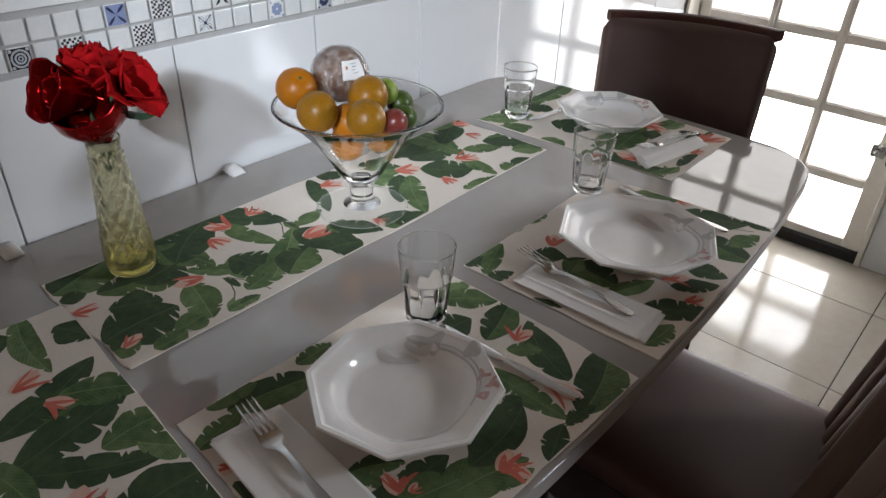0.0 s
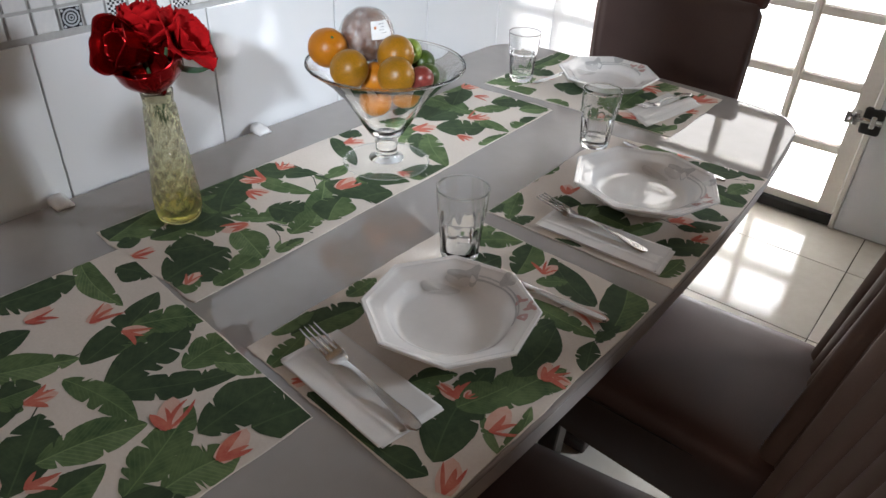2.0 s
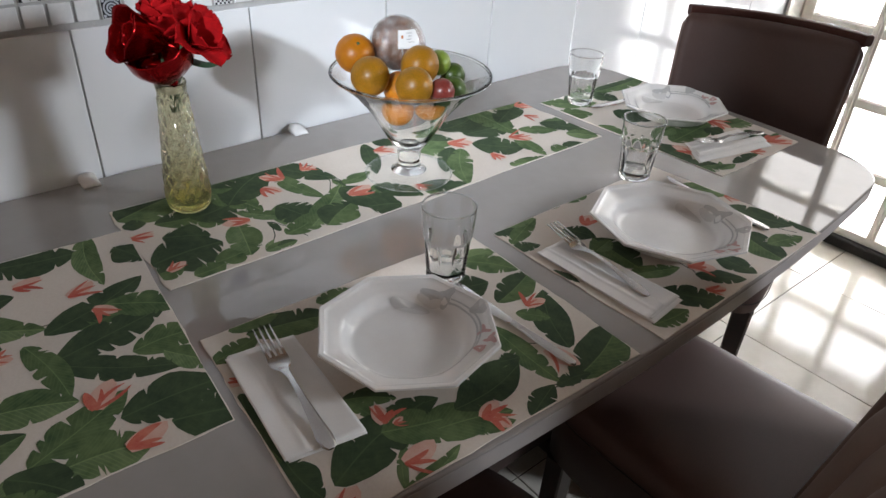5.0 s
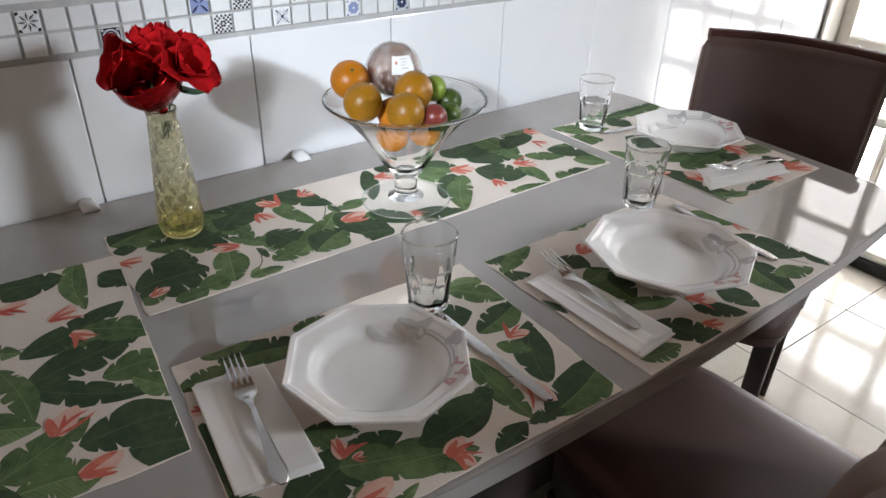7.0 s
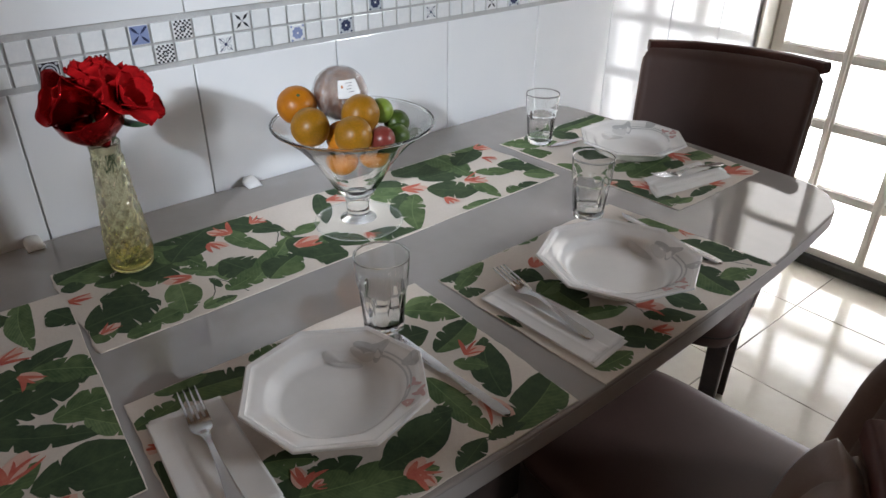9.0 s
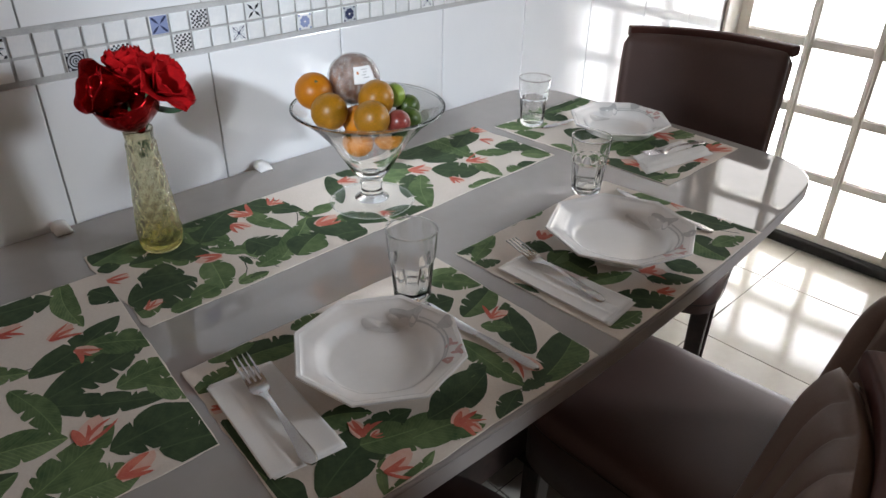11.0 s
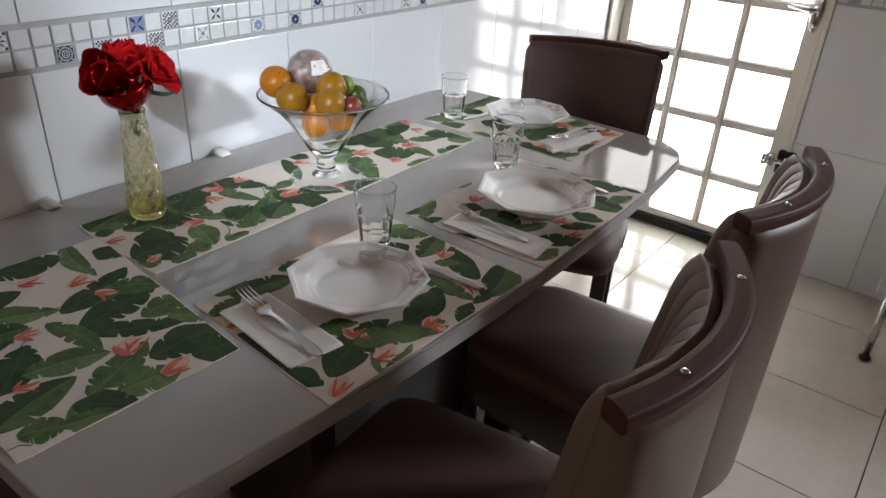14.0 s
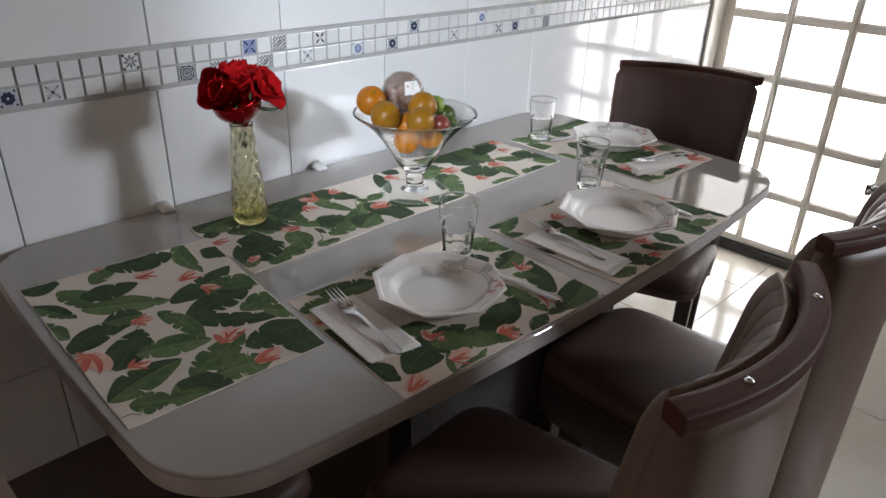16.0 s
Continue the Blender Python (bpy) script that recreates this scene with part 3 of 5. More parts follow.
    part("seam", tube([((0.185 - 0.014 * math.sin(a)) * math.copysign(abs(math.cos(a)) ** 0.30, math.cos(a)), mid + (deep + 0.002) * math.copysign(abs(math.sin(a)) ** 0.30, math.sin(a)), 0.410 + rise)
                       for a in (2 * math.pi * i / 64 for i in range(65))], 0.0012, 6), stitch_mat, ob)
    # wooden top rail that follows the curve, ends cut square
    n = 28
    rings = []
    for i in range(n + 1):
        u = -1.04 + 2.04 * i / n
        z = 0.894 + lift
        y = back_y(u, z) - 0.010
        tangent = Vector((0.189, 0.100 * u, 0)).normalized()
        out = Vector((tangent.y, -tangent.x, 0))
        c = Vector((u * 0.190, y, z))
        ring = []
        for d, h in ((0.014, -0.004), (0.0175, 0.000), (0.0178, 0.012), (0.0160, 0.0185), (0.010, 0.0212), (-0.006, 0.0220), (-0.0125, 0.0210), (-0.0150, 0.017), (-0.0150, 0.000), (-0.012, -0.004)):
            ring.append(c + out * d + Vector((0, 0, h)))
        rings.append(ring)
    rail = part("top_rail", loft(rings, cap=True), rail_wood, ob, "glossy dark brown wooden rail", bevel=0.002)
    for u in (-0.60, 0.54):
        cap = part("screw_cap", lathe([(0, 0), (0.0052, 0), (0.0050, 0.0010), (0.0032, 0.0024), (0, 0.0028)], 16), chrome, rail, "chrome screw cap", True)
        cap.matrix_local = pose(u * 0.190, back_y(u, 0.905) - 0.012, 0.9155 + lift)
    for sx in (-1, 1):
        for y0, y1 in ((reach - 0.047, reach - 0.037), (-0.155, -0.195)):
            rings = []
            for z, y, r in ((low + 0.002, y0, 0.020), (0.18, (y0 + y1) / 2, 0.018), (0.0, y1, 0.0145)):
                x = sx * 0.148
                rings.append([(x + a * r, y + b * r, z) for a, b in ((-1, -0.85), (-0.85, -1), (0.85, -1), (1, -0.85), (1, 0.85), (0.85, 1), (-0.85, 1), (-1, 0.85))])
            part("leg", loft(rings, cap=True), dark_wood, ob)
    return ob


CHAIR_LABEL = "brown leather chair with curved quilted back and wooden rail"
first_chair = chair("dining_chair", CHAIR_LABEL, pose(-0.247, 0.431, 0, 0, 0, 95.5))
copy_thing(first_chair, pose(-0.273, 0.930, 0, 0, 0, 90.5))
# the pad's darker seat leather stands in for shade on this chair's face
chair("dining_chair", "brown leather chair with wooden rail before the glazed door", pose(-0.7025, 1.468, 0, 0, 0, 199.0), 0.0, leather, 0.185, 0.385, 0.005, 0.005, 0.198)
tagged(copy_thing(first_chair, pose(-0.715, -0.045, 0, 0, 0, 4.0)), "brown leather chair pushed far in at the table end")

# ---- placemats and runner ----
MZ = TZ + 0.0016


def leaf_shape(bm, uv, base, tip, width, slot, layer, rng, bend=0.0, notches=3):
    """A banana leaf with a midrib, torn edges and the print's own coordinates."""
    base, tip = Vector((*base, 0)), Vector((*tip, 0))
    d = tip - base
    base, tip = base - d * 0.05, tip + d * 0.09
    d = tip - base
    length = d.length
    d.normalize()
    side = Vector((-d.y, d.x, 0))
    n = 48
    other = rng.choice((slot, slot, min(3, slot + 1)))
    width *= 0.96
    z = MZ + 0.00012 + layer * 0.000006
    centre = [base + d * (length * i / n) + side * (bend * length * math.sin(math.pi * i / n)) for i in range(n + 1)]
    torn = {(rng.randrange(5, n - 3), rng.choice((-1, 1))): rng.uniform(0.38, 0.82) for _ in range(notches)}
    for s in (1, -1):
        edge, ahead = [], []
        phase = rng.uniform(0, 6)
        slits = [0] + sorted(i for i, q in torn if q == s) + [n]
        for i in range(n + 1):
            v = i / n
            gap = max((a, b) for a, b in zip(slits, slits[1:]) if a <= i)
            lobe = 0.90 + 0.16 * math.sin(math.pi * (i - gap[0]) / max(1, gap[1] - gap[0])) ** 0.6 if 0 < i < n else 1
            w = lobe * width / 2 * (math.sin(math.pi * min(1, 0.04 + 0.96 * v ** 0.86)) ** 0.72) * 1.04 if 0 < i < n else 0
            w *= 1.05 + 0.05 * math.sin(v * 9 + phase) + rng.uniform(-0.018, 0.018)
            cut = torn.get((i, s))
            edge.append(w * cut if cut else w)
            # side veins lean towards the tip, and the slits with them
            ahead.append(d * (0.30 * edge[-1] * (1 - v)))
        for i in range(n):
            quad = [(centre[i], 0, i), (centre[i + 1], 0, i + 1), (centre[i + 1] + side * s * edge[i + 1] + ahead[i + 1], edge[i + 1], i + 1), (centre[i] + side * s * edge[i] + ahead[i], edge[i], i)]
            if edge[i] == 0:
                quad = quad[:3]
            if edge[i + 1] == 0:
                quad = [quad[0], quad[1], quad[3]]
            if s < 0:
                quad.reverse()
            vs = [bm.verts.new((p.x, p.y, z)) for p, _, _ in quad]
            f = bm.faces.new(vs)
            f.material_index = slot if s > 0 else other
            for loop, (_, w, k) in zip(f.loops, quad):
                loop[uv].uv = (k / n, s * w / (width / 2))


def petal_shape(bm, base, angle, length, width, slot, layer, curve=0.0):
    """A slender petal that bends to one side and ends in a point."""
    z = MZ + 0.00012 + layer * 0.000006
    p, left, right = Vector((*base, 0)), [], []
    for k in range(9):
        v = k / 8
        a = angle + curve * (v - 0.3)
        d, s = Vector((math.cos(a), math.sin(a), 0)), Vector((-math.sin(a), math.cos(a), 0))
        w = width / 2 * (0.22 + 0.78 * math.sin(math.pi * min(1, 0.12 + 0.88 * v)) ** 0.8) if k < 8 else 0.0002
        left.append(bm.verts.new((*(p + s * w).xy, z)))
        right.append(bm.verts.new((*(p - s * w).xy, z)))
        p = p + d * (length / 8)
    for k in range(8):
        f = bm.faces.new((right[k], right[k + 1], left[k + 1], left[k]))
        f.material_index = slot


def flower_shape(bm, at, angle, size, layer, rng):
    """A broad blush sheath with slender coral petals fanning from its foot."""
    petal_shape(bm, at, angle + rng.uniform(-0.5, 0.5), size * 0.90, size * 0.52, 5, layer, rng.uniform(-0.4, 0.4))
    for k in range(rng.choice((3, 3, 4))):
        a = angle + (k - 1.5) * 0.46 + rng.uniform(-0.15, 0.15)
        petal_shape(bm, at, a, size * rng.uniform(0.6, 1.0), size * rng.uniform(0.09, 0.22), 4, layer + 1 + k, rng.uniform(-0.9, 0.9))


def stem_shape(bm, a, b, layer, width=0.0016):
    z = MZ + 0.00011
    a, b = Vector((*a, 0)), Vector((*b, 0))
    d = (b - a).normalized()
    s = Vector((-d.y, d.x, 0)) * width / 2
    m = (a + b) / 2 + s * 6
    for p, q in ((a, m), (m, b)):
        f = bm.faces.new([bm.verts.new((v.x, v.y, z)) for v in (p - s, q - s, q + s, p + s)])
        if f.normal.z < 0:
            f.normal_flip()
        f.material_index = 6


def placemat(name, label, corners, leaves, kinds, flowers, stems, seed, fuller=1.0, wavy=0.0009):
    """Corners in order round the cloth; leaves: base and tip in centimetres of the table plan; kinds: d, m or p for each leaf."""
    ob = thing(name, label, "placemat", "printed table linen")
    rng = random.Random(seed)
    c = [Vector((x, y, 0)) for x, y in corners]
    mid = sum(c, Vector()) / 4
    edge = []
    for a, b in zip(c, c[1:] + c[:1]):
        n = 18
        for i in range(n):
            p = a.lerp(b, i / n)
            wave = wavy * (0.6 + math.sin(i * 0.9 + seed)) + 0.0006 * math.sin(i * 2.9)
            edge.append(p + (p - mid).normalized() * (wave if i else 0))
    ring = lambda s, z: [(mid.x + (p.x - mid.x) * s, mid.y + (p.y - mid.y) * s, z) for p in edge]
    part("cloth", loft([ring(0.998, TZ + 0.0002), ring(1.0, TZ + 0.0006), ring(0.9985, MZ - 0.0002), ring(0.995, MZ), ring(0.5, MZ)], cap=True), cloth, ob)
    bm = bmesh.new()
    uv = bm.loops.layers.uv.new("leaf")
    for k, (x0, y0, x1, y1, w) in enumerate(leaves):
        slot = "dmp".index(kinds[k % len(kinds)]) + 1
        a, b = Vector((x0, y0)) / 100, Vector((x1, y1)) / 100
        if k % 7 == 3:
            # a slimmer, paler leaf that springs from the same foot, underneath
            d = Matrix.Rotation(rng.choice((-1, 1)) * rng.uniform(0.5, 0.9), 2) @ (b - a)
            leaf_shape(bm, uv, a, a + d * 0.8, w / 100 * 0.62, min(3, slot + 1), 0.5 + k * 0.01, rng, rng.uniform(-0.1, 0.1), 3)
        leaf_shape(bm, uv, a, b, w / 100 * fuller, slot, k + 1, rng, rng.uniform(-0.07, 0.07), rng.randrange(3, 8))
    for k, (x, y, a, s) in enumerate(flowers):
        flower_shape(bm, (x / 100, y / 100), radians(a), s / 100, 60 + 7 * k, rng)
    for x0, y0, x1, y1 in stems:
        stem_shape(bm, (x0 / 100, y0 / 100), (x1 / 100, y1 / 100), 0)
    for a, b in zip(c, c[1:] + c[:1]):
        out = Vector(((b - a).y, -(b - a).x, 0)).normalized()
        if (mid - a).dot(out) > 0:
            out = -out
        bmesh.ops.bisect_plane(bm, geom=bm.verts[:] + bm.edges[:] + bm.faces[:], plane_co=a - out * 0.001, plane_no=out, clear_outer=True)
    part("print", bm, [cloth, leaf_dark, leaf_mid, leaf_pale, coral, blush, twig], ob, "printed banana leaves and coral flowers")["kind"] = "stuff"
    return ob


MAT_A = [(-0.952, -0.050), (-0.524, -0.055), (-0.514, 0.222), (-0.938, 0.258)]
MAT_B = [(-0.650, 0.244), (-0.346, 0.223), (-0.330, 0.641), (-0.645, 0.652)]
MAT_C = [(-0.629, 0.682), (-0.328, 0.686), (-0.337, 1.104), (-0.632, 1.078)]
MAT_D = [(-0.966, 1.133), (-0.538, 1.151), (-0.537, 1.422), (-0.966, 1.447)]
RUNNER = [(-1.000, 0.255), (-0.763, 0.254), (-0.774, 1.107), (-0.995, 1.099)]
# the print of each cloth: leaves from foot to tip with their width, flowers with heading and size, stems; centimetres on the table plan
A_LEAVES_NEAR = [(-95.1, -5.2, -93.7, 0.0, 5.2), (-88.6, -5.2, -81.7, -1.5, 2.9), (-82.4, -5.3, -76.5, -4.1, 3.1), (-90.7, -0.5, -82.6, 1.6, 3.6), (-82.9, 0.5, -77.5, 10.3, 4.9), (-86.7, 1.4, -85.7, 9.1, 5.0), (-89.9, 4.3, -93.4, 8.8, 3.5), (-93.8, 8.0, -91.6, 17.8, 7.0), (-95.0, 20.6, -83.1, 19.3, 3.2), (-89.9, 23.0, -85.1, 25.2, 4.5), (-76.1, 11.3, -81.0, 22.6, 4.7), (-70.8, 11.2, -73.3, 22.6, 5.4), (-77.7, 18.2, -72.9, 25.0, 4.6), (-69.7, 10.8, -62.7, 21.2, 3.8), (-67.4, 18.0, -67.0, 25.1, 4.9)]
A_LEAVES_MIDDLE = [(-65.4, 20.7, -60.2, 25.1, 3.5), (-72.8, -5.3, -76.5, 4.8, 4.7), (-77.4, 1.4, -76.2, 6.1, 4.4), (-74.7, 8.5, -64.9, 10.2, 3.2), (-64.7, -1.8, -71.6, 4.0, 5.7), (-66.2, 1.7, -63.3, 10.1, 5.0), (-58.8, -4.9, -61.3, 4.7, 5.5), (-57.0, 5.0, -61.5, 14.4, 4.7), (-54.9, 7.4, -53.4, 14.3, 5.4), (-56.6, 2.9, -51.0, 7.4, 4.4), (-56.4, -3.5, -54.2, 0.6, 4.1), (-54.2, 0.2, -52.0, 5.7, 2.7), (-58.2, 13.8, -57.8, 23.5, 6.2), (-54.8, 17.5, -52.4, 24.1, 6.8)]
A_FLOWERS = [(-95.0, 5.7, 77, 2.6), (-87.5, 10.1, 79, 3.8), (-81.8, 14.9, 114, 4.3), (-77.8, 16.6, 37, 3.5), (-74.7, 4.1, 72, 3.6), (-60.8, 11.7, 143, 5.0), (-70.4, -3.1, -96, 2.9), (-70.6, -3.3, -16, 6.1), (-64.1, -0.6, 88, 3.1), (-53.9, 12.6, 97, 4.9), (-54.3, 25.5, -163, 3.7)]
A_STEMS = [(-69.1, 1.6, -74.9, 6.6), (-77.0, 7.9, -77.6, 13.6), (-54.9, -5.3, -53.8, -3.3), (-72.0, -5.6, -68.8, -1.7)]
B_LEAVES_NEAR = [(-39.1, 58.3, -47.9, 63.5, 4.4), (-34.9, 55.2, -38.2, 66.0, 5.7), (-46.6, 53.3, -36.1, 53.0, 3.3), (-59.7, 59.8, -54.4, 64.3, 4.2), (-50.2, 57.6, -52.8, 65.7, 4.2), (-56.2, 54.1, -54.3, 58.9, 4.8), (-39.2, 41.9, -40.9, 51.3, 4.0), (-39.7, 37.2, -37.4, 42.6, 4.2), (-35.4, 40.7, -34.4, 44.7, 1.7), (-33.7, 46.9, -35.4, 51.6, 2.8), (-41.8, 49.8, -41.1, 52.0, 2.3), (-47.1, 57.7, -44.2, 60.2, 2.4), (-35.1, 52.3, -34.4, 56.5, 1.8)]
B_LEAVES_MIDDLE = [(-62.7, 29.5, -60.4, 38.8, 4.7), (-64.5, 27.9, -64.1, 33.3, 3.0), (-60.5, 24.0, -61.8, 29.8, 2.8), (-63.3, 38.9, -63.4, 43.6, 2.8), (-47.2, 32.3, -44.4, 36.6, 2.6), (-42.0, 34.0, -41.6, 40.0, 3.2), (-38.6, 26.4, -41.7, 38.0, 5.6), (-38.5, 35.7, -35.7, 44.9, 4.2), (-39.2, 41.3, -40.1, 50.4, 3.9), (-54.0, 24.2, -45.6, 23.9, 3.1), (-46.4, 23.1, -42.2, 23.4, 2.7), (-34.1, 30.9, -35.2, 37.7, 1.7), (-43.8, 23.7, -38.3, 24.3, 3.5), (-51.3, 24.9, -43.6, 24.4, 3.0), (-41.1, 33.2, -39.1, 38.5, 4.5)]
B_FLOWERS = [(-47.3, 59.7, 107, 3.4), (-40.2, 55.8, 12, 4.9), (-36.7, 43.3, 33, 3.3), (-55.8, 25.3, -133, 2.5), (-41.3, 34.6, 90, 1.5), (-36.6, 32.5, 77, 4.6), (-36.5, 42.4, 82, 3.4), (-41.9, 33.9, 146, 3.2), (-35.4, 23.6, 123, 4.8)]
B_STEMS = [(-35.3, 49.1, -34.0, 54.7), (-36.0, 50.1, -34.1, 53.7), (-42.7, 52.3, -41.6, 55.5)]
C_LEAVES_NEAR = [(-63.3, 68.2, -61.8, 73.5, 3.2), (-59.3, 68.8, -62.2, 76.1, 2.3), (-63.1, 71.4, -62.9, 76.3, 1.8), (-64.1, 79.1, -63.9, 84.5, 1.7), (-64.1, 83.7, -64.1, 90.9, 3.6), (-57.5, 77.7, -53.6, 80.0, 3.2), (-57.9, 67.2, -56.7, 71.4, 2.1), (-53.0, 79.6, -44.8, 78.9, 5.9), (-44.0, 76.3, -41.3, 83.1, 2.6), (-39.1, 76.7, -32.4, 81.8, 4.0), (-35.4, 70.1, -34.7, 75.7, 2.6), (-38.5, 84.1, -34.2, 88.5, 2.7)]
C_LEAVES_MIDDLE = [(-39.9, 90.8, -34.2, 91.4, 3.4), (-47.3, 104.0, -38.3, 108.2, 5.4), (-42.2, 100.2, -33.4, 98.1, 5.2), (-36.9, 100.5, -35.1, 106.2, 2.8), (-56.3, 103.5, -49.6, 109.1, 4.2), (-38.5, 109.6, -34.3, 109.3, 1.8), (-50.9, 68.4, -47.2, 69.2, 1.1), (-50.8, 77.2, -51.5, 81.0, 2.3), (-64.0, 94.8, -64.5, 98.1, 1.6)]
C_FLOWERS = [(-49.5, 108.6, 15, 2.8), (-40.5, 84.8, 63, 4.5), (-35.7, 81.9, 59, 3.3), (-56.5, 81.4, 127, 3.9)]
C_STEMS = [(-41.8, 84.6, -37.4, 83.6), (-43.2, 102.5, -36.0, 107.2)]
D_LEAVES_NEAR = [(-94.7, 129.3, -95.9, 147.4, 5.1), (-96.7, 114, -90.5, 123.2, 5.2), (-89.8, 111.3, -86.5, 117.7, 5.4), (-69.8, 115.8, -60.9, 115, 6.6), (-58.9, 112.2, -57, 118.4, 5.7), (-68, 120.7, -69.2, 134.2, 6.1), (-71.6, 120.5, -72.1, 126.5, 3.6), (-67.1, 135.9, -66, 145.4, 4.3), (-62.9, 138.3, -57.1, 137.4, 4.3), (-55.7, 122, -55.5, 129.9, 2), (-81.2, 114.7, -76.3, 114.5, 3.8), (-84.6, 123.4, -77.1, 125.9, 6.9), (-94.7, 127, -88.7, 128.9, 5.3), (-68.2, 131.6, -64.5, 132.4, 4.9)]
D_LEAVES_MIDDLE = [(-72, 112.1, -72.8, 119.9, 3.1), (-94.7, 119.4, -96.3, 129.2, 3.5), (-57.1, 133.5, -58.5, 143.1, 1.6), (-55.6, 117.3, -55.3, 121.3, 1.8)]
D_FLOWERS = [(-70.5, 136.5, -4, 5.9), (-57.1, 136.6, 80, 6.1), (-56.7, 129.2, 61, 3.7), (-61.4, 119.1, 164, 6.1), (-68.9, 114.4, 63, 2.7), (-88.3, 125, 67, 2.6)]
D_STEMS = [(-62.5, 133.2, -58.2, 134.3), (-67.7, 113.5, -60.6, 110.9)]
RUNNER_LEAVES_NEAR = [(-96.8, 25.8, -99.6, 34.3, 7.1), (-94.5, 25.6, -94.0, 28.5, 2.3), (-92.9, 29.9, -92.2, 37.2, 3.7), (-91.6, 34.6, -92.7, 40.8, 7.2), (-82.9, 25.8, -83.2, 34.7, 7.7), (-88.6, 29.3, -85.9, 34.4, 4.5), (-80.4, 24.7, -80.3, 28.5, 3.5), (-78.8, 32.7, -79.3, 37.1, 3.2), (-77.5, 29.2, -77.8, 33.2, 2.9), (-86.2, 39.2, -78.4, 37.3, 3.9), (-98.0, 39.1, -88.6, 43.7, 3.9), (-89.3, 40.8, -83.8, 46.4, 2.2), (-101.6, 40.0, -99.9, 48.8, 3.3), (-92.5, 41.0, -99.6, 50.5, 5.9)]
RUNNER_LEAVES_MIDDLE = [(-99.4, 39.9, -97.1, 43.2, 2.6), (-102.1, 49.4, -91.7, 58.1, 4.6), (-97.1, 51.0, -87.1, 53.6, 2.7), (-87.9, 46.7, -81.5, 49.2, 4.9), (-79.9, 43.9, -82.4, 51.1, 3.5), (-80.0, 48.1, -87.8, 57.3, 3.4), (-78.8, 50.0, -82.2, 56.2, 5.0), (-87.3, 57.7, -77.8, 60.7, 4.9), (-88.7, 58.7, -89.7, 64.3, 2.2), (-90.7, 58.1, -87.6, 58.5, 1.1), (-77.4, 39.4, -78.1, 42.8, 1.6), (-77.7, 41.2, -77.6, 43.9, 1.5), (-81.2, 43.4, -84.2, 43.0, 0.9), (-85.0, 61.9, -82.2, 64.1, 3.2)]
RUNNER_LEAVES_FAR = [(-99.0, 69.9, -89.2, 65.6, 2.5), (-79.8, 58.0, -78.0, 62.3, 6.6), (-84.6, 62.5, -78.5, 66.8, 3.2), (-81.0, 68.6, -76.7, 75.7, 3.3), (-100.4, 72.7, -96.5, 74.4, 3.1), (-95.7, 78.5, -91.3, 84.6, 5.0), (-92.1, 76.7, -89.8, 81.1, 4.3), (-89.4, 82.3, -82.9, 75.9, 3.0), (-87.8, 83.4, -77.7, 76.3, 3.5), (-97.0, 85.9, -98.4, 94.9, 6.3), (-92.6, 88.8, -90.8, 98.7, 5.3), (-88.5, 87.2, -82.6, 93.6, 6.0)]
RUNNER_LEAVES_LAST = [(-102.6, 97.4, -88.3, 97.3, 5.0), (-93.8, 98.6, -99.8, 110.0, 4.3), (-102.3, 99.8, -100.1, 109.6, 4.1), (-88.6, 99.2, -84.6, 104.9, 3.0), (-86.6, 96.0, -78.2, 95.1, 2.7), (-88.4, 105.2, -78.4, 111.5, 3.9), (-78.2, 97.4, -77.5, 100.5, 3.5), (-78.6, 100.8, -77.4, 104.7, 2.5), (-82.1, 105.8, -78.2, 109.6, 3.6), (-78.1, 86.8, -77.2, 94.1, 2.5)]
RUNNER_FLOWERS = [(-101.7, 32.7, 106, 1.9), (-90.8, 25.4, 79, 3.6), (-80.2, 26.7, 139, 3.3), (-86.5, 41.2, -96, 4.5), (-94.3, 47.2, 23, 3.9), (-95.3, 51.6, -147, 4.6), (-96.5, 55.4, 104, 3.2), (-84.7, 57.4, 106, 5.2), (-95.9, 69.9, 93, 4.2), (-81.6, 68.5, 21, 3.1), (-91.2, 83.2, 67, 5.3), (-83.6, 87.1, 5, 3.6), (-87.0, 94.7, 75, 5.1), (-98.2, 107.2, 73, 4.5), (-93.2, 105.0, 40, 3.5)]
RUNNER_STEMS = [(-84.3, 43.4, -77.7, 45.9), (-83.7, 43.3, -77.8, 40.2), (-93.2, 58.1, -87.7, 55.7), (-92.2, 58.1, -88.0, 58.9), (-95.3, 84.7, -89.5, 83.6)]
placemat("placemat", "cream placemat printed with banana leaves at the table's end", MAT_A,
         A_LEAVES_NEAR + A_LEAVES_MIDDLE, "ddmmmdmdmdddmdmmddmdmdmmdmmdd", A_FLOWERS, A_STEMS, 1)
placemat("placemat", "cream placemat printed with banana leaves under a soup plate", MAT_B,
         B_LEAVES_NEAR + B_LEAVES_MIDDLE, "ddmmdddmmddmddmmmdddmdddmddm", B_FLOWERS, B_STEMS, 2)
placemat("placemat", "cream placemat printed with banana leaves under a dinner plate", MAT_C,
         C_LEAVES_NEAR + C_LEAVES_MIDDLE, "dmmmmdddmdmddddmmddmd", C_FLOWERS, C_STEMS, 3, 1.15)
placemat("placemat", "cream placemat printed with banana leaves before the far chair", MAT_D,
         D_LEAVES_NEAR + D_LEAVES_MIDDLE, "dmmddmmmddmdddmdmm", D_FLOWERS, D_STEMS, 4)
